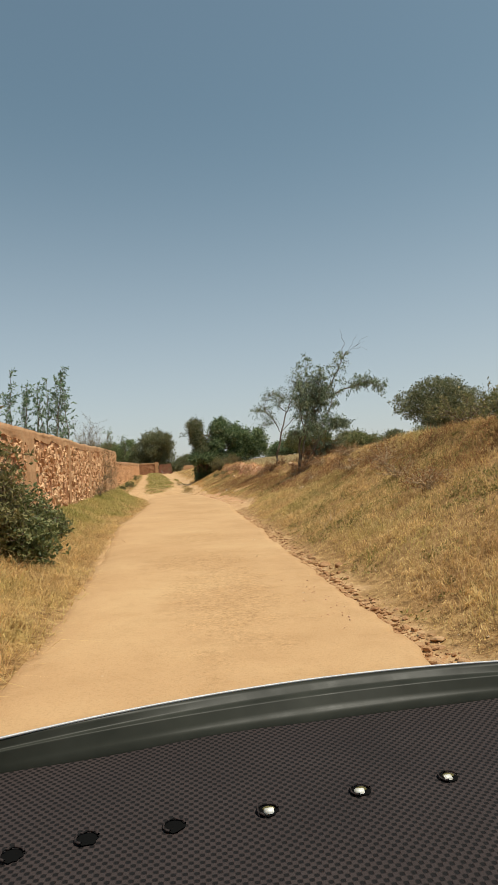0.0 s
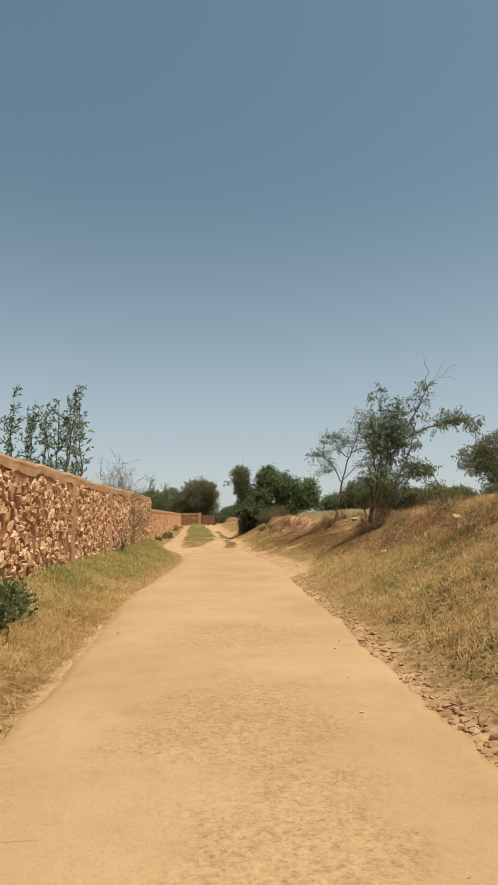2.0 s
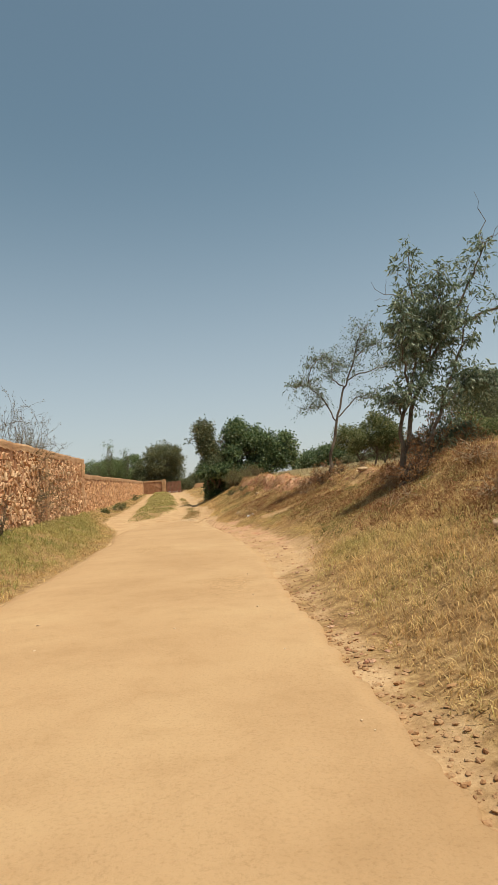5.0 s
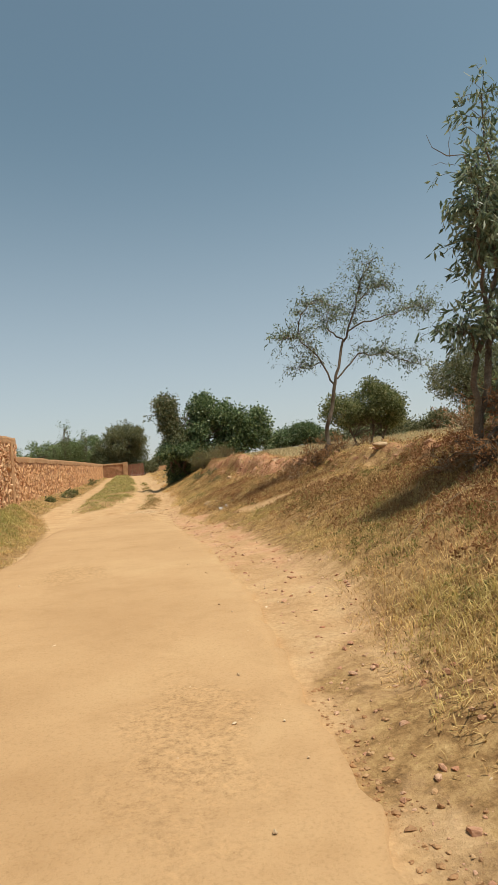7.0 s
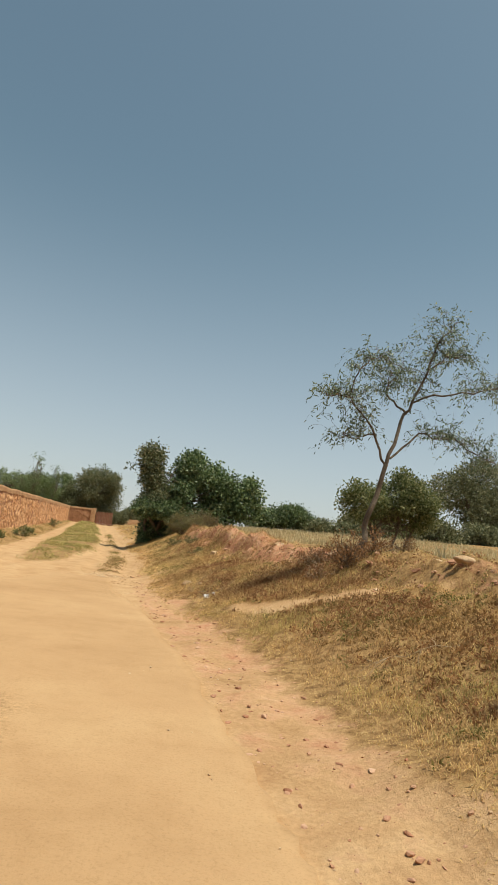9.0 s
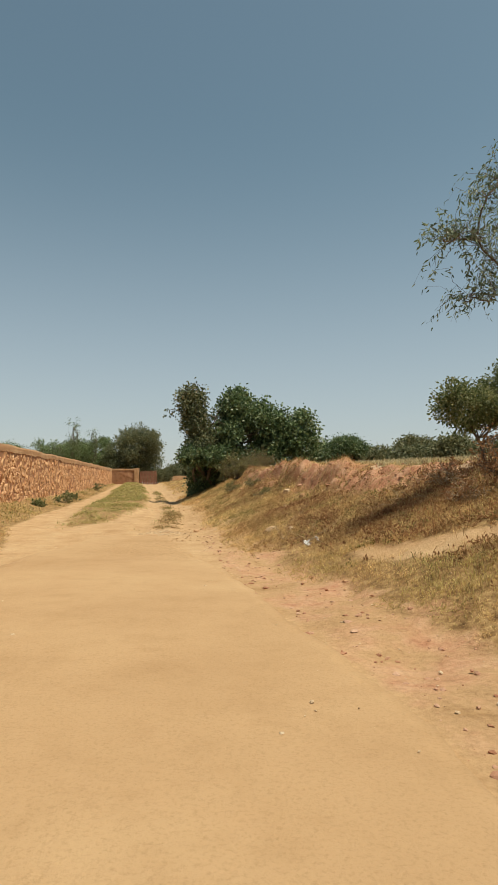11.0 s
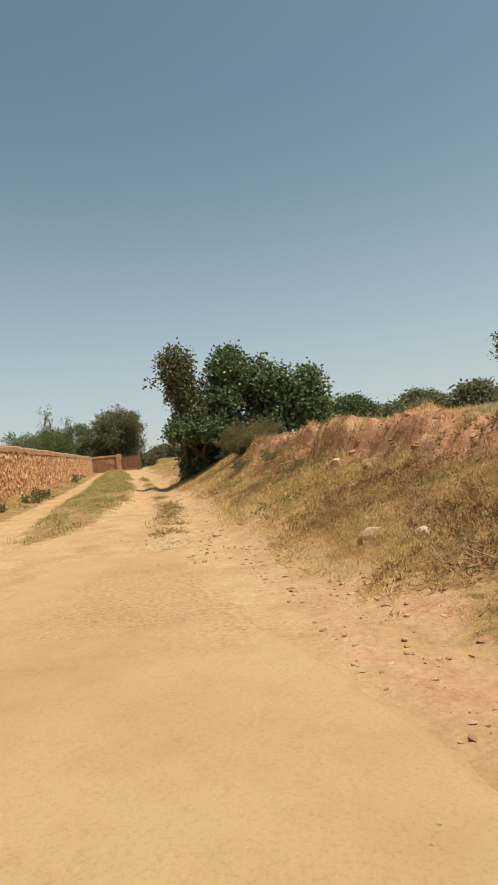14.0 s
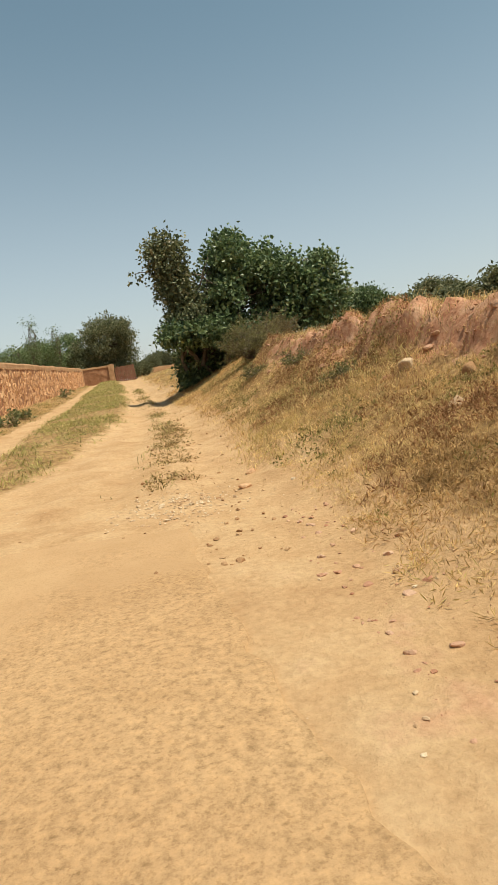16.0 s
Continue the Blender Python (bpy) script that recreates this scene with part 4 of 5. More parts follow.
for x, y, h, lean, s in [(-0.95, 13.1, 3.95, 0.1, 1), (-1.15, 13.3, 3.7, 0.15, 2), (-0.8, 13.6, 3.4, -0.05, 3), (-1.65, 13.2, 3.5, 0.05, 4), (-1.9, 13.0, 3.1, 0.0, 5), (-2.35, 13.1, 4.0, -0.08, 6), (-1.3, 12.9, 3.0, -0.2, 7), (-2.6, 13.6, 3.3, -0.1, 8), (-1.45, 13.5, 3.75, 0.08, 9), (-2.1, 13.4, 3.5, 0.1, 10), (-1.05, 13.9, 3.6, 0.12, 11)]:
    sapling(x, y, h + 0.35, lean, 100 + s, "slender green sapling rising behind the stone wall")


def young_tree(x, y, w, h, seed):
    lobed_tree("sapling", (x, y, 1.9), "thin pale green young tree behind the far wall", [(0, 0, 0.1, 0, h * 0.8), (0.2, 0, 0.5, 0, h * 0.7)],
               [(0, 0, h * 0.45, w, w, h * 0.26), (0.3, 0, h * 0.7, w * 0.6, w * 0.6, h * 0.2), (-0.4, 0, h * 0.8, w * 0.35, 0.4, h * 0.16), (0.5, 0, h * 0.92, w * 0.22, 0.3, h * 0.1)], (0.16, 0.07), GROVE_LEAF, seed, 170, 15, 0.17, 0.05, "sapling", "saplings behind the far wall", 0.3)


young_tree(-9.2, 86.5, 1.2, 8.0, 141)
young_tree(-7.2, 86.8, 0.9, 7.2, 142)
young_tree(-10.9, 87.5, 1.2, 5.2, 143)


def twiggy(name, at, label, size, stems, leaf, mat, seed, per=10, category="shrub", wood=None):
    """A shrub of many fine stems that fan out from its foot, with scanty leaves."""
    r = np.random.default_rng(seed)
    bush = thing(name, (at[0], at[1], at[2] or float(ground_z(at[0], at[1]))), label, category)
    runs, spots, ways = [], [], []
    for k in range(stems):
        d = unit(r.normal(size=3) * (1, 1, 0.3) + (0, 0, 0.75))
        e = d * np.array(size) * r.uniform(0.65, 1.1)
        run = bent(r.normal(size=3) * (0.08, 0.08, 0) * size[0], e, r, 0.08, 0.16, 6)
        runs.append((run, np.linspace(0.010, 0.003, 6)))
        for q in range(3):
            s = run[r.integers(2, 6)]
            f = s + unit(r.normal(size=3) + d * 1.2) * 0.28 * size[2] * r.uniform(0.5, 1.2)
            runs.append((bent(s, f, r, 0, 0.15, 4), np.linspace(0.005, 0.002, 4)))
            t = r.uniform(0.1, 1, (per, 1))
            spots.append(s + (f - s) * t + r.normal(size=(per, 3)) * 0.03)
            ways.append(r.normal(size=(per, 3)) + d * 0.5)
    part("stem", tube_mesh("stem", runs, wood or BARK, 4), bush)
    if per:
        part("foliage", leaf_mesh("foliage", np.concatenate(spots), np.concatenate(ways), leaf[0], leaf[1], mat, r), bush)
    return bush


twiggy("shrub", (-1.6, 22.5, 0), "dry grey twiggy shrub behind the wall", (0.9, 1.6, 3.15), 200, (0.06, 0.02), SHRUB_DRY, 201, 12)
twiggy("shrub", (-1.9, 25.5, 0), "dry grey twiggy shrub behind the wall", (0.8, 1.8, 3.1), 200, (0.06, 0.02), SHRUB_DRY, 202, 12)
twiggy("shrub", (1.02, 1.3, 0), "low green leafy bush on the grass verge", (0.34, 0.5, 0.68), 85, (0.085, 0.042), BUSH_LEAF, 203, 11)
twiggy("shrub", (0.78, 1.9, 0), "low green leafy bush on the grass verge", (0.36, 0.5, 0.95), 75, (0.085, 0.042), BUSH_LEAF, 207, 11)
twiggy("shrub", (0.66, 1.2, 0), "tall dark leafy shrub against the stone wall", (0.2, 0.4, 1.65), 60, (0.09, 0.045), DUSTY_LEAF, 204, 12)
twiggy("shrub", (0.32, 2.7, 0), "tall dark leafy shrub against the stone wall", (0.14, 0.4, 1.45), 40, (0.07, 0.035), SHRUB_DRY, 208, 12)
twiggy("shrub", (0.75, 3.6, 0), "low dark green bush at the foot of the wall", (0.35, 0.6, 0.6), 60, (0.08, 0.04), BUSH_LEAF, 205, 10)
twiggy("shrub", (0.6, 4.8, 0), "low dark green bush at the foot of the wall", (0.3, 0.5, 0.42), 40, (0.08, 0.04), BUSH_LEAF, 209, 9)
twiggy("shrub", (-0.4, 17.8, 0), "thin dark weed growing against the stone wall", (0.3, 0.4, 1.1), 14, (0.05, 0.02), SHRUB_DRY, 206, 6)
for x, y, w, s in [(-1.9, 44, 0.7, 1), (-2.2, 47, 0.5, 2), (-3.0, 62, 0.7, 3), (-2.1, 40, 0.35, 4)]:
    twiggy("shrub", (x, y, 0), "small green shrub at the foot of the far wall", (w * 0.7, w * 0.7, 0.75 * w), 14, (0.11, 0.055), BUSH_LEAF, 210 + s, 6, wood=STRAW_WOOD)
# shrubs on the bank
twiggy("shrub", (5.6, 42.2, 0), "olive-green grassy bush on the bank before the fig tree", (1.0, 0.8, 1.0), 170, (0.11, 0.016), SHRUB_GREEN, 221, 14)
twiggy("shrub", (6.4, 43.2, 0), "dry brown twiggy bush on the bank before the fig tree", (0.8, 0.8, 0.85), 110, (0.07, 0.02), SHRUB_DRY, 222, 12)
for x, y, w, h, s in [(6.9, 3.5, 0.6, 0.6, 1), (7.3, 5.5, 0.7, 0.6, 2), (7.2, 8.0, 0.6, 0.5, 3), (6.6, 1.4, 0.5, 0.45, 4), (7.8, 10.5, 0.6, 0.5, 5), (6.9, 11.5, 0.45, 0.4, 6), (8.3, 18.2, 0.7, 0.7, 7), (8.9, 17.2, 0.7, 0.6, 8), (7.3, 16.9, 0.4, 0.45, 9), (7.0, 24.9, 0.5, 0.5, 10), (6.7, 23.6, 0.35, 0.4, 11), (8.6, 24.6, 0.5, 0.5, 12), (7.6, 13.5, 0.5, 0.5, 13)]:
    twiggy("shrub", (x, y, 0), "withered brown thorny shrub on the crest of the bank", (w * 0.9, w * 1.2, h * 0.8), 30, (0.045, 0.018), WEED, 230 + s, 7, wood=STRAW_WOOD)
for x, y, w, h, s in [(7.45, 15.9, 0.55, 0.75, 1), (7.95, 16.4, 0.6, 0.8, 2), (8.6, 16.6, 0.6, 0.7, 3), (7.2, 23.6, 0.35, 0.6, 4), (7.75, 24.0, 0.4, 0.55, 5)]:
    twiggy("shrub", (x, y, 0), "brown twiggy scrub round the foot of the tree", (w, w, h), 40, (0.06, 0.022), WEED, 270 + s, 9)
twiggy("shrub", (8.25, 3.6, 0), "straggling olive-brown shrub on the crest of the bank", (0.7, 0.9, 0.7), 26, (0.09, 0.03), DUSTY_LEAF, 281, 6)
twiggy("shrub", (7.9, 1.4, 0), "straggling olive-brown shrub on the crest of the bank", (0.5, 0.8, 0.5), 22, (0.08, 0.03), DUSTY_LEAF, 282, 6)
for x, y, h, s in [(5.5, 36.2, 0.34, 1), (5.0, 38.6, 0.3, 3), (5.6, 33.2, 0.22, 4)]:
    twiggy("shrub", (x, y, 0), "small green weed on the grassy bank", (0.35, 0.35, h), 20, (0.06, 0.025), DUSTY_LEAF, 260 + s, 10)


def dead_branch(x, y, length, turn, seed):
    r = np.random.default_rng(seed)
    ob = thing("dead_branch", (x, y, float(ground_z(x, y))), "dead grey branch lying on the bank", "branch", "dead branches")
    d = np.array([math.cos(turn), math.sin(turn)]) * length
    run = bent((0, 0, 0.02), (*d, float(ground_z(x + d[0], y + d[1]) - ground_z(x, y)) + 0.1), r, 0.06, 0.05, 8)
    part("stem", tube_mesh("stem", [(run, np.linspace(0.004, 0.002, 8))], STRAW_WOOD, 6), ob)
    for k in range(6):
        s = run[r.integers(2, 8)]
        e = s + unit(r.normal(size=3) + (*d, 0.2)) * r.uniform(0.15, 0.4)
        part("twig", tube_mesh("twig", [(bent(s, e, r, 0, 0.1, 4), np.linspace(0.004, 0.0015, 4))], STRAW_WOOD, 4), ob)


for k, (x, y, l, a) in enumerate([(6.4, 14.2, 1.2, 0.6), (6.9, 13.6, 0.9, 2.2), (6.0, 15.2, 0.9, 0.2), (7.2, 15.5, 1.0, 1.2), (6.6, 18.5, 0.9, 3.0), (5.2, 2.5, 0.8, 0.8), (6.6, 24.2, 1.0, 2.3), (4.85, 26.3, 0.5, 0.7)]):
    dead_branch(x, y, l, a, 300 + k)

# ---- rocks and litter ----
rock(4.74, 26.75, (0.34, 0.24, 0.26), 11, "pale angular rock lying in the dry grass", PALE_STONE, 0.5, 0.36, flat=0.27)
rock(4.98, 26.08, (0.19, 0.15, 0.14), 12, "small pale rock lying in the dry grass", PALE_STONE, 1.2, 0.36)
rock(5.82, 31.5, (0.24, 0.2, 0.18), 13, "pale rock on the grassy bank", PALE_STONE, 0.3, 0.4)
rock(5.47, 29.6, (0.2, 0.17, 0.15), 14, "pale rock on the grassy bank", PALE_STONE, 2.0)
rock(6.0, 30.35, (0.24, 0.2, 0.16), 15, "brown jutting rock on the grassy bank", EDGE_STONE, 1.0, flat=0.28)
rock(4.95, 27.44, (0.08, 0.07, 0.06), 17, "pale rock at the foot of the bank", PALE_STONE, 0.9)
rock(7.6, 9.5, (0.3, 0.2, 0.16), 18, "pale rock on the dry bank", PALE_STONE, 0.4)
rock(6.4, 10.6, (0.24, 0.2, 0.14), 19, "pale rock on the dry bank", PALE_STONE, 0.9)
rock(7.0, 21.7, (0.11, 0.1, 0.09), 20, "pale rock below the thin tree", PALE_STONE, 0.9)
rock(4.85, 0.6, (0.16, 0.14, 0.10), 21, "brown rock at the broken road edge", EDGE_STONE, 0.2)
rock(4.95, 0.2, (0.13, 0.1, 0.09), 22, "brown rock at the broken road edge", EDGE_STONE, 1.2)
rock(3.62, 23.85, (0.09, 0.07, 0.05), 23, "dark stone on the bare track", WALL_STONE, 0.3)
rock(3.58, 30.1, (0.14, 0.08, 0.06), 24, "dark stone on the track", WALL_STONE, 0.3)
rock(3.75, 30.9, (0.16, 0.09, 0.07), 25, "dark stone on the track", WALL_STONE, 0.9)

for k, (x, y, sx, sy, a) in enumerate([(7.75, 20.6, 0.5, 0.3, 0.3), (7.85, 21.6, 0.4, 0.3, 0.7), (7.5, 25.2, 0.5, 0.35, 0.2), (7.3, 26.6, 0.45, 0.3, 0.9), (7.0, 28.0, 0.5, 0.3, 0.4), (7.9, 23.8, 0.4, 0.3, 0.8)]):
    rock(x, y, (sx, sy, 0.16), 60 + k, "flat pale ledge of rock showing on the bank", PALE_STONE, a, 0.7)


def paper(x, y, size, turn, seed):
    """A crumpled piece of white paper."""
    bm = bmesh.new()
    bmesh.ops.create_grid(bm, x_segments=5, y_segments=4, size=size / 2)
    r = random.Random(seed)
    for v in bm.verts:
        v.co.z = 0.4 * size * r.random() + 0.3 * abs(v.co.x)
        v.co.x += r.uniform(-0.1, 0.1) * size
    me = bm_mesh("litter", bm, PAPER)
    ob = new("litter", me)
    ob.matrix_basis = pose(x, y, float(ground_z(x, y)) + 0.03, 35, 0, turn)
    so = ob.modifiers.new("thick", "SOLIDIFY")
    so.thickness = 0.003
    tagged(ob, "crumpled white paper litter in the dry grass", "litter", "litter on the bank")


paper(4.97, 24.8, 0.10, 20, 1)
paper(5.1, 24.75, 0.10, 70, 2)
paper(6.9, 11.8, 0.12, 40, 3)
dead_branch(4.85, 24.7, 0.5, 0.4, 390)
dead_branch(5.1, 24.9, 0.45, 2.6, 391)

r_edge = np.random.default_rng(40)
ey = r_edge.uniform(-5, 13, 3000)
ex = way_right(ey) + np.abs(r_edge.normal(size=3000)) * np.clip(0.19 - ey * 0.007, 0.09, 0.22) * (0.45 + 0.55 * step(-0.5, 2.0, ey)) - 0.03
es = (0.016 + 0.068 * r_edge.random(3000) ** 3) * np.clip(1.25 - (ey + 8) / 26, 0.35, 1)
tagged(new("rubble", heap("rubble", np.c_[ex, ey, ground_z(ex, ey) + es * 0.1, es], EDGE_STONE)), "broken stones along the crumbling road edge", "rubble", kind="stuff")
py, px = r_edge.normal(-1.5, 0.45, 70), r_edge.normal(4.38, 0.13, 70)
ps = 0.008 + 0.02 * r_edge.random(70) ** 2
tagged(new("gravel", heap("gravel", np.c_[px, py, ground_z(px, py) + 0.058, ps], EARTH_STONE)), "dark pebbles strewn on the dusty road", "gravel", kind="stuff")
ay = r_edge.uniform(9, 29, 1700)
ax = way_right(ay) + 0.03 + line(ay, (9, 0.5), (14, 0.7), (19, 1.0), (24, 0.9), (29, 0.5)) * r_edge.random(1700)
az = 0.008 + 0.05 * r_edge.random(1700) ** 4
tagged(new("rubble", heap("rubble", np.c_[ax, ay, ground_z(ax, ay) + az * 0.05, az], EARTH_STONE)), "crumbs of red-brown earth on the bare apron", "rubble", kind="stuff")
gy = r_edge.uniform(-5, 45, 4000)
gx = r_edge.uniform(-1.0, 5.6, 4000)
ok = (gx > way_left(gy)) & ((gx > way_right(gy) - 0.5) | (gy > 24) | (r_edge.random(4000) < 0.25))
gs = 0.006 + 0.028 * r_edge.random(4000) ** 5
tagged(new("gravel", heap("gravel", np.c_[gx, gy, ground_z(gx, gy) + np.where((gy < 23) & (gx > way_left(gy) + 0.2) & (gx < way_right(gy) - 0.15), 0.055, 0) + gs * 0.1, gs][ok], PALE_STONE)), "loose gravel scattered on the road and track", "gravel", kind="stuff")
cy = 28 + 16 * r_edge.random(900) ** 1.4
cx = line(cy, (28, 3.1), (38, 3.0), (46, 2.4)) + r_edge.normal(size=900) * 0.35 + 0.25 * (r_edge.random(900) < 0.4)
cs = 0.008 + 0.05 * r_edge.random(900) ** 5
tagged(new("rubble", heap("rubble", np.c_[cx, cy, ground_z(cx, cy) + cs * 0.1, cs], EDGE_STONE)), "loose stones and clods on the crown of the track", "rubble", kind="stuff")
r = np.random.default_rng(71)
bx, by = r.normal(3.0, 0.3, 420), r.normal(29.8, 0.28, 420)
bs = r.uniform(0.012, 0.032, 420) * np.where(r.random(420) < 0.06, 1.8, 1)
tagged(new("gravel", heap("gravel", np.c_[bx, by, ground_z(bx, by) + bs * 0.1, bs], PALE_STONE)), "pale broken gravel where the road meets the track", "gravel", kind="stuff")
ky = r_edge.uniform(16, 41, 420)
kx = rim_x(ky) - 0.12 + r_edge.normal(size=420) * 0.34
ks = 0.05 + 0.14 * r_edge.random(420) ** 2.5
tagged(new("clods", heap("clods", np.c_[kx, ky, ground_z(kx, ky) - ks * 0.16, ks], EARTH_STONE)), "broken lumps of pinkish red earth on the bank crest", "soil", kind="stuff")
by = r_edge.uniform(14, 40, 1500)
bx = rim_x(by) - 0.2 + r_edge.normal(size=1500) * 0.4
bs = 0.01 + 0.05 * r_edge.random(1500) ** 3
tagged(new("clods", heap("clods", np.c_[bx, by, ground_z(bx, by) + bs * 0.15, bs], EARTH_STONE)), "crumbled clods of red soil along the bank crest", "soil", kind="stuff")


def gate_wall():
    """The short cross wall and gate where the far wall ends."""
    ob = thing("wall_end", (0, 0, 0), "short orange rubble wall closing the end of the far wall", "wall")
    ob["kind"] = "structure"
    for name, x0, x1, y, top, mat in (("panel", -4.9, -2.3, 85.5, 3.5, MORTAR), ("coping", -4.95, -2.28, 85.5, 3.60, PLASTER)):
        bm = bmesh.new()
        low = 1.2 if name == "panel" else 3.42
        bmesh.ops.create_cube(bm, size=1, matrix=Matrix.Translation(((x0 + x1) / 2, y, (low + top) / 2)) @ Matrix.Diagonal((x1 - x0, 0.3 if name == "panel" else 0.38, top - low, 1)))
        bmesh.ops.subdivide_edges(bm, edges=bm.edges, cuts=5, use_grid_fill=True)
        for v in bm.verts:
            v.co += Vector((noise.noise(v.co), noise.noise(v.co * 1.7), noise.noise(v.co * 1.3))) * 0.05
        part(name, bm_mesh(name, bm, mat), ob)
    bm = bmesh.new()
    bmesh.ops.create_cube(bm, size=1, matrix=Matrix.Translation((-2.05, 85.45, 2.5)) @ Matrix.Diagonal((0.5, 0.5, 2.35, 1)))
    bmesh.ops.subdivide_edges(bm, edges=bm.edges, cuts=6, use_grid_fill=True)
    for v in bm.verts:
        v.co += Vector((noise.noise(v.co * 2), noise.noise(v.co * 2.7), noise.noise(v.co * 1.9))) * 0.05
    part("pillar", bm_mesh("pillar", bm, PLASTER), ob, "pale plaster gate pillar")
    gate = thing("field_gate", (-1.75, 85.6, float(ground_z(-1, 85.6)) - 0.05), "dark red-brown gate of upright boards in the far wall", "gate")
    r = random.Random(85)
    for k in range(11):
        bm = bmesh.new()
        h, x = 1.5 + r.uniform(-0.06, 0.08), 0.08 + k * 0.168
        bmesh.ops.create_cube(bm, size=1, matrix=Matrix.Translation((x + 0.012 * k, 0.02 * r.random(), h / 2)) @ Matrix.Diagonal((0.145, 0.035, h, 1)))
        for v in bm.verts:
            if v.co.z > 0.5:
                v.co.x -= 0.012 * k - r.uniform(-0.01, 0.01)
        bmesh.ops.bevel(bm, geom=list(bm.edges), offset=0.008, segments=1, affect="EDGES")
        part("board", bm_mesh("board", bm, GATE_WOOD), gate)
    for z in (0.35, 1.15):
        bm = bmesh.new()
        bmesh.ops.create_cube(bm, size=1, matrix=Matrix.Translation((0.92, 0.06, z)) @ Matrix.Diagonal((1.85, 0.05, 0.10, 1)))
        part("rail", bm_mesh("rail", bm, GATE_WOOD), gate)


gate_wall()


def end_wall():
    """The low earth wall that closes the view where the lane bends away."""
    ob = thing("wall_bend", (0, 0, 0), "low ochre wall where the lane bends away", "wall")
    ob["kind"] = "structure"
    xs = np.linspace(-0.6, 9, 60)
    ys = 108 + 0.25 * xs
    z0 = ground_z(xs, ys) - 0.3
    z1 = 3.55 + 0.12 * fbm(xs * 0.6, xs * 0, 77)
    ring = [np.stack([xs, ys, z0], -1), np.stack([xs, ys - 0.02, z0 * 0.5 + z1 * 0.5], -1), np.stack([xs, ys + 0.03, z1], -1), np.stack([xs, ys + 0.4, z1], -1), np.stack([xs, ys + 0.4, z0], -1)]
    v = np.stack(ring, 1).reshape(-1, 3)
    i = np.arange(59)[:, None] * 5
    f = np.concatenate([i + np.array([k, (k + 1) % 5, (k + 1) % 5 + 5, k + 5]) for k in range(5)])
    part("face", flat_mesh("face", v, f, PLASTER), ob)


end_wall()
for x, y, w, h, s in [(-3.6, 89.0, 1.0, 2.0, 11), (-2.4, 88.6, 1.0, 1.8, 12), (-1.3, 88.8, 1.0, 1.9, 13), (-0.3, 89.5, 1.0, 1.7, 14), (0.7, 91, 1.0, 1.6, 15), (1.2, 111, 1.5, 3.2, 1), (3.2, 112, 1.6, 3.6, 2), (5.4, 112, 1.7, 3.0, 3), (-0.6, 110.5, 1.1, 2.4, 4)]:
    lobed_tree("bush", (x, y, 2.1), "grey-green bush behind the low wall", [(0, 0, 0.1, 0, h * 0.5), (0.3, 0, 0.6, 0, h * 0.5)],
               [(-0.4 * w, 0, h * 0.5, w * 0.6, w * 0.6, h * 0.36), (0.4 * w, 0, h * 0.55, w * 0.6, w * 0.6, h * 0.42), (0, 0, h * 0.75, w * 0.5, w * 0.5, h * 0.25)], (0.2, 0.1), OLIVE_LEAF, 500 + s, 170, 26, 0.24, 0.08, "bush", "bushes behind the low wall")


# ---- the car's dashboard, as it stands at the start of the drive ----
def perforated_vinyl():
    m, nt, b = material("perforated_vinyl", 0.75, spec=0.15)
    co = nt.nodes.new("ShaderNodeSeparateXYZ")
    nt.links.new(nt.nodes.new("ShaderNodeTexCoord").outputs["Object"], co.inputs[0])

    def calc(op, a, c):
        n = nt.nodes.new("ShaderNodeMath")
        n.operation = op
        for k, v in enumerate((a, c)):
            if isinstance(v, bpy.types.NodeSocket):
                nt.links.new(v, n.inputs[k])
            elif v is not None:
                n.inputs[k].default_value = v
        return n.outputs[0]

    u = calc("SINE", calc("MULTIPLY", calc("ADD", co.outputs[0], co.outputs[1]), 680.0), None)
    v = calc("SINE", calc("MULTIPLY", calc("SUBTRACT", co.outputs[0], co.outputs[1]), 680.0), None)
    dots = sharpen(nt, calc("ADD", u, v), -1.0, 0.3)
    wear = noise_of(nt, 7, 5)
    col = mixed(nt, (0.007, 0.006, 0.006), ramp(nt, wear, [(0.3, (0.030, 0.022, 0.021)), (0.7, (0.042, 0.031, 0.029))]), dots)
    nt.links.new(col, b.inputs["Base Color"])
    bumped(nt, b, [(dots, 0.0012)], 0.8)
    return m


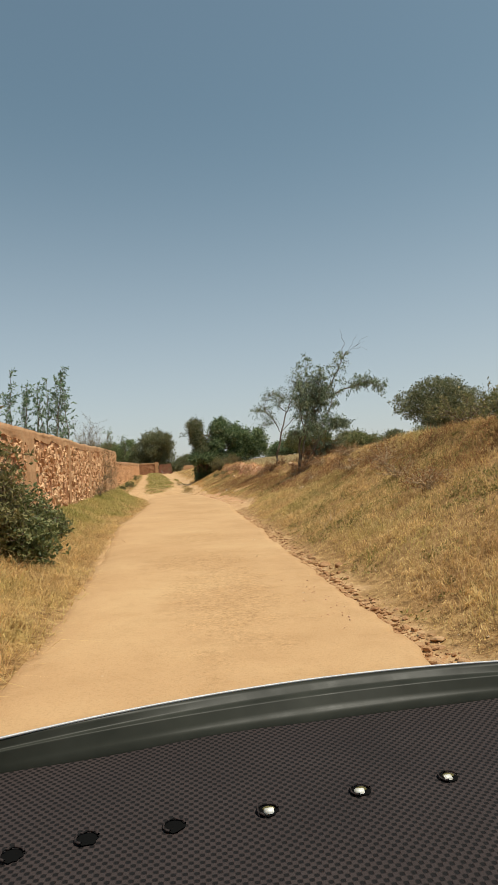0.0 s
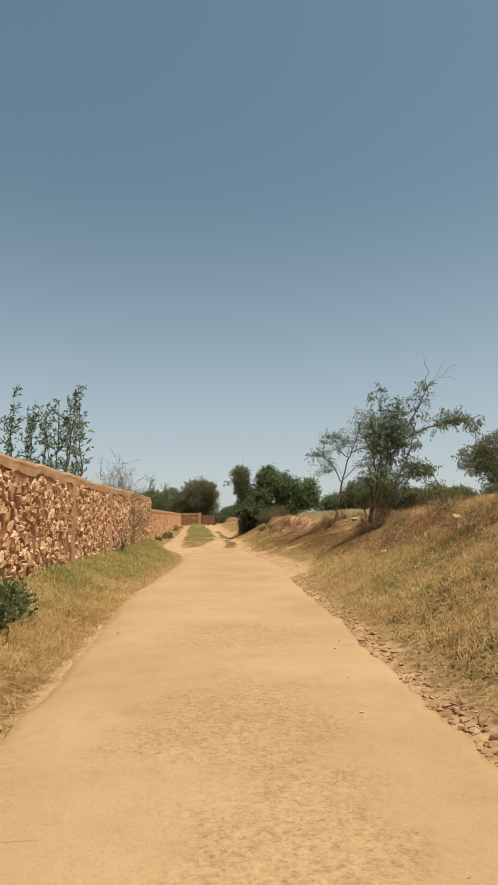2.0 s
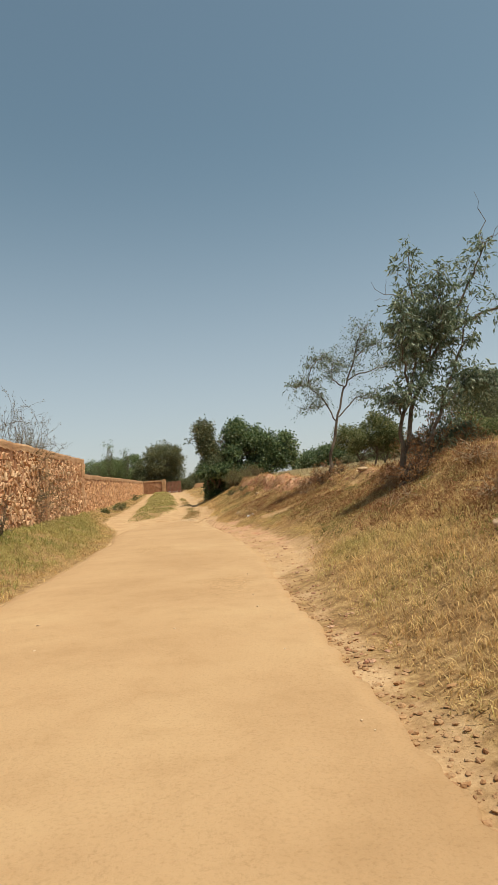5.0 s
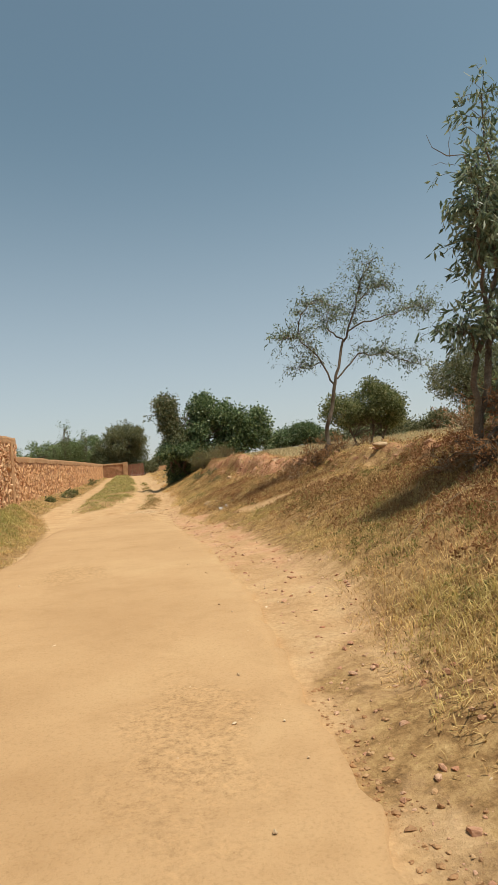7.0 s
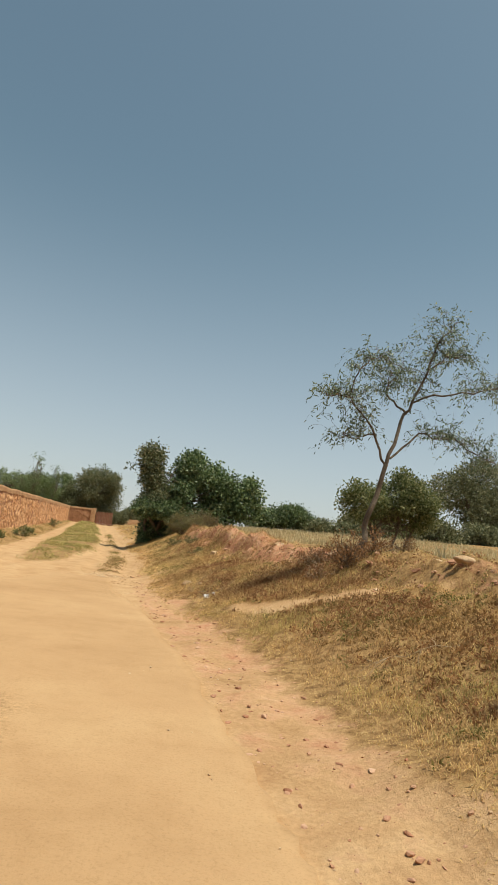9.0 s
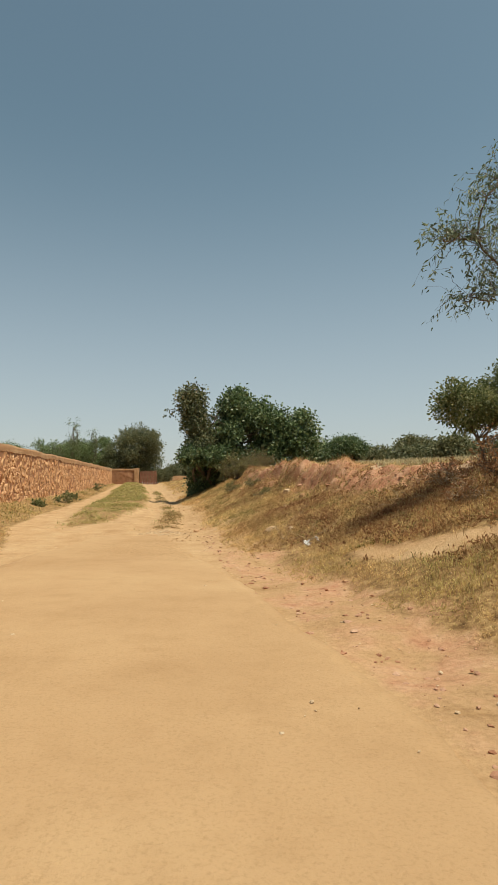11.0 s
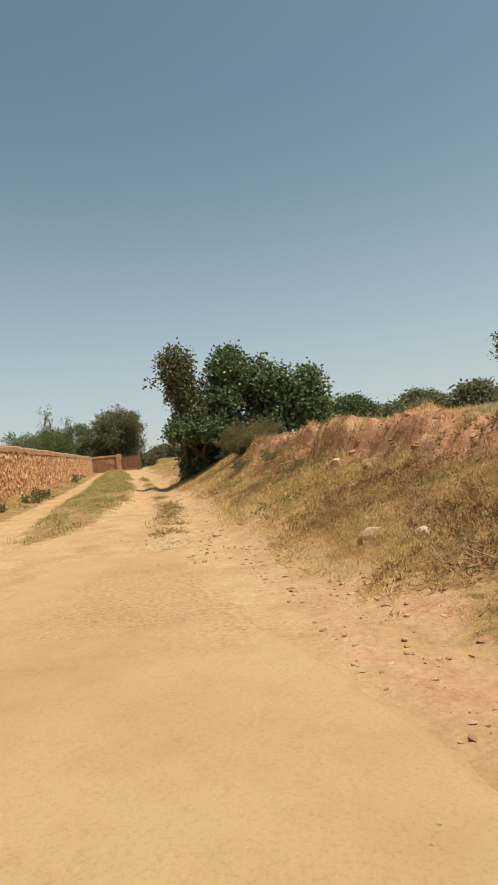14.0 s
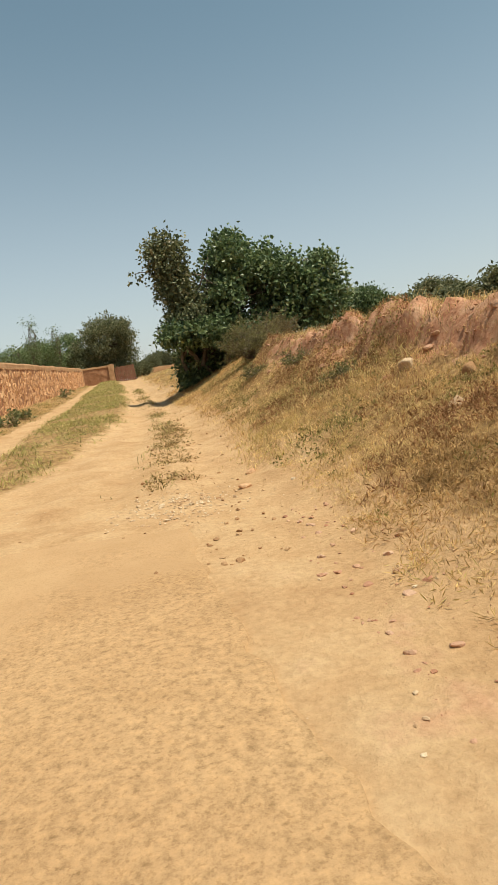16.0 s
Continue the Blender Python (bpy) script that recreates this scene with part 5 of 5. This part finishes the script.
def dashboard():
    vinyl = perforated_vinyl()
    gloss, gnt, gb = material("glossy_black_trim", 0.22, spec=0.06)
    gnt.links.new(ramp(gnt, noise_of(gnt, 9, 4), [(0.3, (0.018, 0.019, 0.015)), (0.7, (0.034, 0.035, 0.028))]), gb.inputs["Base Color"])
    gnt.links.new(sharpen(gnt, noise_of(gnt, 14, 5), -0.5, 2.2), gb.inputs["Roughness"])
    clip, cnt, cb = material("bare_metal_clip", 0.35, 0.2, 0.5)
    cnt.links.new(ramp(cnt, noise_of(cnt, 60, 3), [(0.3, (0.55, 0.52, 0.42)), (0.7, (0.82, 0.80, 0.74))]), cb.inputs["Base Color"])
    pad = mottled("olive_foam", [(0.3, (0.07, 0.06, 0.02)), (0.7, (0.16, 0.14, 0.06))], 90, 300, bump=0.0005)
    # near-black colour that paints the shade inside the holes
    hollow, hnt, hb = material("hole_shade_black", 0.95, spec=0.0)
    hb.inputs["Base Color"].default_value = rgb((0.006, 0.006, 0.006))
    ob = thing("car_dashboard", (3.35, -6.5, 0.0), "black perforated vinyl car dashboard with a glossy trim strip", "dashboard")
    ox, oy = 3.35, -6.5

    def outer(x):
        return -6.265 - 0.41 * (x - 3.58) ** 2

    def inner(x):
        return -6.298 - 0.18 * (x - 3.75) ** 2

    xs = np.linspace(2.72, 4.05, 90)

    def strip(name, rows, mat, label):
        v = np.stack([np.stack([xs - ox, y - oy, z + 0 * xs], -1) for y, z in rows], 1).reshape(-1, 3)
        n = len(rows)
        i = np.arange(len(xs) - 1)[:, None] * n + np.arange(n - 1)
        f = np.stack([i, i + n, i + n + 1, i + 1], -1).reshape(-1, 4)
        return part(name, flat_mesh(name, v, f, mat, True), ob, label)

    depth = np.linspace(0, 1, 40)
    back = -6.82 + 0.0 * xs
    sag = lambda x, y: 0.004 * vnoise(x * 7, y * 9, 7) - 0.05 * step(-6.58, -6.80, y) * step(3.1, 3.5, x) * 0.4
    rows = []
    for t in depth:
        y = inner(xs) - 0.004 + (back - inner(xs)) * t
        rows.append((y, 0.921 - 0.012 * t + sag(xs, y)))
    strip("cover", rows + [(back, 0.80), (back, 0.0)], vinyl, "black perforated vinyl cover")
    a, b = inner(xs), outer(xs)
    s = [0.0, 0.03, 0.10, 0.2, 0.33, 0.45, 0.52, 0.60, 0.72, 0.84, 0.92, 0.97, 1.0, 1.02]
    h = [0.905, 0.918, 0.926, 0.929, 0.9335, 0.942, 0.9445, 0.944, 0.947, 0.952, 0.9545, 0.955, 0.951, 0.935]
    strip("trim", [(a + (b - a) * q, z) for q, z in zip(s, h)] + [(b + 0.004, 0.80), (b + 0.004, 0.0)], gloss, "glossy black plastic trim strip")
    # the highlight on the gloss edge, put in as a thin pale tube
    edge_glint, bnt, bb = material("painted_trim_glint", 0.35, spec=0.5)
    bnt.links.new(ramp(bnt, noise_of(bnt, 30, 3), [(0.3, (0.30, 0.30, 0.31)), (0.7, (0.42, 0.42, 0.43))]), bb.inputs["Base Color"])
    part("edge_glint", tube_mesh("edge_glint", [(np.stack([xs - ox, outer(xs) - oy, 0.956 + 0 * xs], -1), np.full(len(xs), 0.0016))], edge_glint, 8), ob, "thin pale line standing in for the highlight on the trim edge")
    for x, y, bright in ((3.321, -6.500, 1), (3.412, -6.486, 1), (3.504, -6.474, 1), (3.236, -6.511, 0), (3.162, -6.523, 0), (3.103, -6.536, 0)):
        z = 0.921 - 0.012 * (inner(x) - y) / (inner(x) + 6.82) + float(sag(np.array(x), np.array(y)))
        torn = random.Random(int(x * 1000))
        # a flat disc on the cover, no recess: the hole's shade is its colour
        bm = bmesh.new()
        bmesh.ops.create_circle(bm, cap_ends=True, segments=18, radius=0.0095)
        for v in bm.verts:
            v.co.xy *= 1 + torn.uniform(-0.14, 0.14)
        hole = part("hole", bm_mesh("hole", bm, hollow), ob, at=(x - ox, y - oy, z + 0.0012))
        rim = [(0.0098 * math.cos(q), 0.0098 * math.sin(q), 0.0008 + 0.0012 * torn.random()) for q in np.linspace(0.2, 4.4, 14)]
        part("lip", tube_mesh("lip", [(np.array(rim), np.full(14, 0.0011))], vinyl, 6), hole, "frayed vinyl lip")
        if bright:
            bm = bmesh.new()
            bmesh.ops.create_cube(bm, size=1, matrix=Matrix.Translation((torn.uniform(-0.002, 0.002), -0.004, 0.0016)) @ Euler((0.5, torn.uniform(-0.3, 0.3), torn.uniform(-0.5, 0.5))).to_matrix().to_4x4() @ Matrix.Diagonal((0.0095, 0.006, 0.0022, 1)))
            bmesh.ops.bevel(bm, geom=list(bm.edges), offset=0.0008, segments=2, affect="EDGES")
            part("clip", bm_mesh("clip", bm, clip, True), hole, "bare metal clip")
            bm = bmesh.new()
            bmesh.ops.create_uvsphere(bm, u_segments=12, v_segments=7, radius=0.005, matrix=Matrix.Translation((0.001, 0.003, 0.0)) @ Matrix.Diagonal((1.2, 0.7, 0.35, 1)))
            part("pad", bm_mesh("pad", bm, pad, True), hole, "olive foam pad in the hole")
    for name, x in (("end_panel", xs[0]), ("end_panel", xs[-1])):
        bm = bmesh.new()
        y0, y1 = -6.82, float(outer(x))
        bmesh.ops.create_cube(bm, size=1, matrix=Matrix.Translation((x - ox, (y0 + y1) / 2 - oy, 0.45)) @ Matrix.Diagonal((0.012, y1 - y0, 0.90, 1)))
        part(name, bm_mesh(name, bm, vinyl), ob)


dashboard()


# ---- grass ----
def blades(name, label, spots, height, lean, width, mat, seed, per=6, spread=0.06):
    r = np.random.default_rng(seed)
    n = len(spots) * per
    foot = np.repeat(spots, per, 0) + np.c_[r.normal(size=(n, 2)) * spread, np.zeros(n)]
    foot[:, 2] = ground_z(foot[:, 0], foot[:, 1]) - 0.02
    h = np.repeat(height, per)[:, None] * r.uniform(0.45, 1.2, (n, 1))
    a = r.uniform(0, 2 * np.pi, n)
    out = np.c_[np.cos(a), np.sin(a), np.zeros(n)]
    b = a + np.pi / 2 + r.normal(size=n) * 0.5
    side = np.c_[np.cos(b), np.sin(b), np.zeros(n)] * width * r.uniform(0.6, 1.3, (n, 1)) * 0.5
    l = lean * r.uniform(0.2, 1.3, (n, 1))
    mid = foot + out * h * l * 0.35 + np.c_[np.zeros((n, 2)), h * 0.6]
    tip = foot + out * h * l + np.c_[np.zeros((n, 2)), h * np.sqrt(np.clip(1 - 0.5 * l**2, 0.15, 1))]
    V = np.stack([foot - side, mid + side, tip, mid - side], 1).reshape(-1, 3)
    i = np.arange(n)[:, None] * 4
    F = np.concatenate([i + [0, 1, 3], i + [1, 2, 3]], 1).reshape(-1, 3)
    ob = new(name, flat_mesh(name, V, F, mat))
    return tagged(ob, label, "grass", kind="stuff")


def scatter(n, x0, x1, y0, y1, weight, seed):
    r = np.random.default_rng(seed)
    p = np.c_[r.uniform(x0, x1, n), r.uniform(y0, y1, n)]
    p = p[r.random(n) < weight(p[:, 0], p[:, 1])]
    return np.c_[p, np.zeros(len(p))]


def trodden(x, y):
    """Nothing grows on the small footpath up the bank."""
    return 1 - 0.96 * step(0.34, 0.16, np.abs((x - 6.3) * 0.70 + (y - 22.05) * 0.714)) * (x > 5.0) * (x < 7.6)


def bank_weight(x, y):
    foot = way_right(y) + line(y, (-60, -0.08), (0, -0.02), (3, 0.08), (8, 0.06), (14, 0.3), (19, 0.7), (24, 0.5), (28, 0.0), (1600, 0.0))
    patch = 0.62 + 0.6 * fbm(x * 0.9, y * 0.9, 71, 4)
    scar = np.exp(-((x - rim_x(y) + 0.12) / 0.3) ** 2) * step(12, 18, y) * step(44, 38, y)
    return step(foot - 0.05, foot + 0.35, x) * np.clip(patch + 0.1, 0.25, 1) * (1 - 0.7 * scar) * step(rim_x(y) + 1.2, rim_x(y), x) * trodden(x, y)


def low_at_foot(p, h):
    return h * np.clip((p[:, 0] - way_right(p[:, 1]) - 0.05 - line(p[:, 1], (12, 0), (18, 0.7), (25, 0.5), (29, 0.1))) / 0.6, 0.22, 1)


near = scatter(64000, 4, 9.0, -4, 15, bank_weight, 1)
blades("dry_grass", "sparse dry straw-coloured grass on the bank", near, low_at_foot(near, 0.035 + 0.14 * np.random.default_rng(2).random(len(near)) ** 2.2), 1.3, 0.007, DRY_GRASS, 3, 6, 0.05)
middle = scatter(64000, 4, 8.6, 15, 31, bank_weight, 31)
blades("dry_grass", "matted straw-coloured grass on the bank", middle, low_at_foot(middle, 0.025 + 0.10 * np.random.default_rng(32).random(len(middle)) ** 2.3), 1.3, 0.0052, DRY_GRASS, 33, 7, 0.05)
far = scatter(34000, 3, 8.5, 31, 50, bank_weight, 4)
blades("dry_grass", "dry grass on the bank below the fig tree", far, 0.05 + 0.14 * np.random.default_rng(5).random(len(far)) ** 2, 1.4, 0.008, DRY_GRASS, 6, 6, 0.08)


def field_weight(x, y):
    return step(rim_x(y) + 1.2, rim_x(y) + 2.4, x) * np.where(x < rim_x(y) + 5, 1.0, 0.6)


crop = scatter(13000, 6, 22, 4, 56, field_weight, 7)
blades("ripe_grass", "pale ripe grass on the field above the bank", crop, 0.17 + 0.10 * np.random.default_rng(8).random(len(crop)), 0.35, 0.02, WHEAT, 9, 5, 0.12)


def weed_weight(x, y):
    s = (x - way_right(y)) / (rim_x(y) - way_right(y))
    scar = np.exp(-((x - rim_x(y) + 0.25) / 0.5) ** 2) * step(14, 20, y) * step(44, 38, y)
    return (0.05 * step(0.3, 0.45, s) + 0.8 * step(0.4, 0.8, s)) * step(1.25, 1.0, s) * (1 - 0.8 * scar) * np.clip(0.3 + 1.3 * fbm(x * 0.6, y * 0.5, 91, 4), 0, 1) * trodden(x, y)


weeds = scatter(46000, 4, 9, -5, 44, weed_weight, 22)
blades("brown_weeds", "brown withered weeds on the upper bank", weeds, 0.05 + 0.20 * np.random.default_rng(23).random(len(weeds)) ** 1.5, 0.7, 0.006, WEED, 24, 5, 0.05)


def olive_weight(x, y):
    r = way_right(y) + line(y, (-60, 0.1), (8, 0.12), (14, 0.35), (19, 0.8), (24, 0.65), (28, 0.2), (1600, 0.1))
    return trodden(x, y) * step(r + 0.1, r + 1.0, x) ** 2 * step(rim_x(y) + 0.4, rim_x(y) - 0.2, x) * np.clip(0.25 + 1.2 * fbm(x * 1.3, y * 1.1, 95, 4), 0, 1)


tufts = scatter(42000, 4, 8.6, -3, 44, olive_weight, 25)
tufts = tufts[np.random.default_rng(46).random(len(tufts)) > 0.55 * step(21, 24, tufts[:, 1]) * step(36, 32, tufts[:, 1])]
blades("olive_weeds", "small dull olive weeds among the dry grass", tufts, low_at_foot(tufts, 0.03 + 0.10 * np.random.default_rng(26).random(len(tufts)) ** 2), 1.1, 0.006, OLIVE_GRASS, 27, 7, 0.035)


def low_weeds(name, label, spots, size, leaf, mat, seed, per):
    """Small leafy weeds: each a low cushion of short leaves on the ground."""
    r = np.random.default_rng(seed)
    n = len(spots) * per
    big = np.repeat(size * r.uniform(0.5, 1.4, len(spots)), per)[:, None]
    off = r.normal(size=(n, 3)) * big * (0.55, 0.55, 0.42)
    p = np.repeat(spots, per, 0) + off
    p[:, 2] = ground_z(p[:, 0], p[:, 1]) + np.abs(off[:, 2])
    way = unit(off) * 0.6 + r.normal(size=(n, 3)) * 0.6 + (0, 0, 0.45)
    tagged(new(name, leaf_mesh(name, p, way, leaf[0], leaf[1], mat, r)), label, "weeds", kind="stuff")


def brown_weight(x, y):
    s = (x - way_right(y)) / (rim_x(y) - way_right(y))
    low = line(y, (-5, 0.72), (6, 0.62), (14, 0.36), (26, 0.3), (34, 0.45), (44, 0.5))
    scar = np.exp(-((x - rim_x(y) + 0.25) / 0.5) ** 2) * step(25, 29, y) * step(44, 38, y)
    return (1 - 0.65 * scar) * step(low, low + 0.3, s) * step(1.2, 1.0, s) * np.clip(0.35 + 0.3 * step(9, 13, y) * step(30, 26, y) + 1.4 * fbm(x * 0.8, y * 0.6, 191, 4), 0, 1) * trodden(x, y)


def dull_weight(x, y):
    s = (x - way_right(y)) / (rim_x(y) - way_right(y))
    low = line(y, (-5, 0.02), (10, 0.06), (18, 0.3), (25, 0.25), (30, 0.08), (44, 0.05))
    return step(low, low + 0.18, s) * step(1.1, 0.8, s) * np.clip(0.15 + 1.3 * fbm(x * 1.2, y * 0.9, 195, 4), 0, 1) * trodden(x, y) * (1 - 0.55 * step(21, 24, y) * step(31, 28, y))


low_weeds("brown_weeds", "withered red-brown weeds matting the upper bank", scatter(30000, 4, 9, -5, 42, brown_weight, 401), 0.08, (0.05, 0.018), WEED, 402, 14)
low_weeds("olive_weeds", "low dull olive weeds dotting the dry grass", scatter(22000, 4, 8.6, -4, 44, dull_weight, 403), 0.06, (0.04, 0.016), OLIVE_GRASS, 404, 12)


def mat_weight(x, y):
    r = way_right(y) + line(y, (20, 0.7), (24, 0.5), (28, 0.05), (34, 0.0))
    return step(r, r + 0.45, x) * step(rim_x(y), rim_x(y) - 0.8, x) * np.clip(0.5 + 0.9 * fbm(x * 1.1, y * 0.9, 199, 3), 0, 1) * trodden(x, y)


low_weeds("dry_grass", "tangled mats of short straw on the bank", scatter(7500, 4, 7.6, 20, 36, mat_weight, 411), 0.07, (0.055, 0.0065), DRY_GRASS, 412, 17)


def foot_weight(x, y):
    r = way_right(y) + line(y, (24, 0.75), (28, 0.1), (36, 0.1))
    return step(r, r + 0.5, x) * step(r + 2.2, r + 1.2, x) * step(24, 26.5, y) * step(37, 34, y) * np.clip(0.1 + 1.7 * fbm(x * 1.3, y * 1.0, 201, 4), 0, 1) * trodden(x, y)


low_weeds("brown_weeds", "brittle brown weeds at the foot of the bank", scatter(5200, 3.8, 7.2, 24, 37, foot_weight, 413), 0.075, (0.05, 0.012), WEED, 414, 18)


def verge_weight(x, y):
    wall = np.where(y < 31.4, wall_x(y) + 0.03, -2.5)
    l = way_left(y)
    return step(l + 0.1, l - 0.35, x) * (x > wall) * np.clip(0.6 + 0.5 * fbm(x * 0.9, y * 0.7, 81, 3), 0.1, 1)


verge = scatter(60000, -1.6, 2.2, -7, 31, verge_weight, 10)
green = step(0.1, 0.9, (way_left(verge[:, 1]) - verge[:, 0]) + 0.25 * vnoise(verge[:, 0], verge[:, 1], 82)) * step(-1, 5, verge[:, 1])
pick = np.random.default_rng(11).random(len(verge)) < green
blades("green_grass", "short green grass along the foot of the wall", verge[pick], 0.06 + 0.10 * np.random.default_rng(12).random(pick.sum()), 1.1, 0.010, GREEN_GRASS, 13)
blades("dry_grass", "dry straw at the edge of the road", verge[~pick], 0.04 + 0.08 * np.random.default_rng(14).random((~pick).sum()), 1.4, 0.010, DRY_GRASS, 15)

straw = scatter(9000, 0.7, 2.0, -4, 9, lambda x, y: step(way_left(y) + 0.05, way_left(y) - 0.25, x) * step(-0.2, 0.5, x - 0.6) * np.clip(0.6 + 0.8 * fbm(x * 1.5, y * 1.5, 83, 3), 0.1, 1), 43)
blades("straw_litter", "flattened pale straw beside the road", straw, 0.08 + 0.16 * np.random.default_rng(44).random(len(straw)), 2.2, 0.007, DRY_GRASS, 45, 5, 0.08)


def median_weight(x, y):
    return median(x, y) * np.clip(0.75 * step(32, 40, y) + 0.3 + 1.1 * fbm(x * 0.9, y * 0.6, 84, 3), 0.05, 1)


strip = scatter(80000, -5, 2.4, 30.5, 95, median_weight, 16)
dull = np.random.default_rng(40).random(len(strip)) < 0.5
blades("olive_weeds", "dull olive weeds between the two tracks", strip[dull], 0.03 + 0.09 * np.random.default_rng(41).random(dull.sum()) ** 2, 1.6, 0.012, OLIVE_GRASS, 42, 5)
strip = strip[~dull]
blades("green_grass", "grass strip between the two tracks", strip, 0.04 + 0.15 * np.random.default_rng(17).random(len(strip)) ** 2, 1.6, 0.014, GREEN_GRASS, 18, 5)


def crown_weight(x, y):
    c = line(y, (28, 2.9), (38, 2.85), (46, 2.3), (70, 0.6))
    return np.exp(-((x - c) / 0.22) ** 2) * step(29.5, 30.5, y) * np.clip(0.3 + 1.5 * fbm(x * 1.6, y * 1.0, 86, 3), 0, 1)


crown = scatter(16000, 0, 3.6, 29, 60, crown_weight, 28)
blades("olive_weeds", "low withered weeds on the crown of the track", crown, 0.03 + 0.13 * np.random.default_rng(29).random(len(crown)) ** 2, 1.0, 0.010, OLIVE_GRASS, 30, 6, 0.04)


low_weeds("brown_weeds", "brown withered weeds clumped on the crown of the track", np.concatenate([scatter(340, 2.68, 3.22, 30.4, 37.5, lambda x, y: np.clip(0.3 + 1.3 * fbm(x * 3, y * 2, 197, 3), 0, 1), 405), scatter(900, 1.5, 3.4, 36, 56, crown_weight, 406)]), 0.08, (0.04, 0.015), CROWN_WEED, 407, 12)


def left_weight(x, y):
    return step(way_left(y) + 0.1, way_left(y) - 0.5, x) * (x > far_wall_x(y) + 0.1) * np.clip(0.45 + 1.0 * fbm(x * 0.9, y * 0.5, 88, 3), 0.05, 1)


side = scatter(30000, -5, 0.5, 31.5, 82, left_weight, 19)
low = np.random.default_rng(37).random(len(side)) < 0.45
blades("olive_weeds", "dull brown and olive weeds along the far wall", side[low], 0.04 + 0.12 * np.random.default_rng(38).random(low.sum()) ** 2, 1.2, 0.016, OLIVE_GRASS, 39, 6, 0.1)
side = side[~low]
blades("dry_grass", "dry grass along the far wall", side, 0.06 + 0.10 * np.random.default_rng(20).random(len(side)), 1.1, 0.012, DRY_GRASS, 21)


def hump_weight(x, y):
    r = way_right(y)
    return step(r + 0.2, r + 0.9, x) * np.clip(0.5 + 0.9 * fbm(x * 0.6, y * 0.4, 89, 3), 0.1, 1)


hump = scatter(9000, 0, 8, 50, 85, hump_weight, 34)
blades("dry_grass", "dry grass beside the far end of the track", hump, 0.08 + 0.14 * np.random.default_rng(35).random(len(hump)), 1.1, 0.02, DRY_GRASS, 36, 6, 0.1)

# ---- wall stones, last ----
lay_stones(near_wall, -3, 31.35, wall_x, near_top, NEAR_PILLARS, 0.185, 0.21, WALL_STONE, lambda q: abs(q[1] - 11) + (0 if q[2] > 0.3 else 3), 30, (0.006, 0.062))
lay_stones(far_wall, 31.1, 82, far_wall_x, far_top, [31.2, 81.8], 0.24, 0.26, FAR_STONE, lambda q: q[1], 31, (0.004, 0.036))
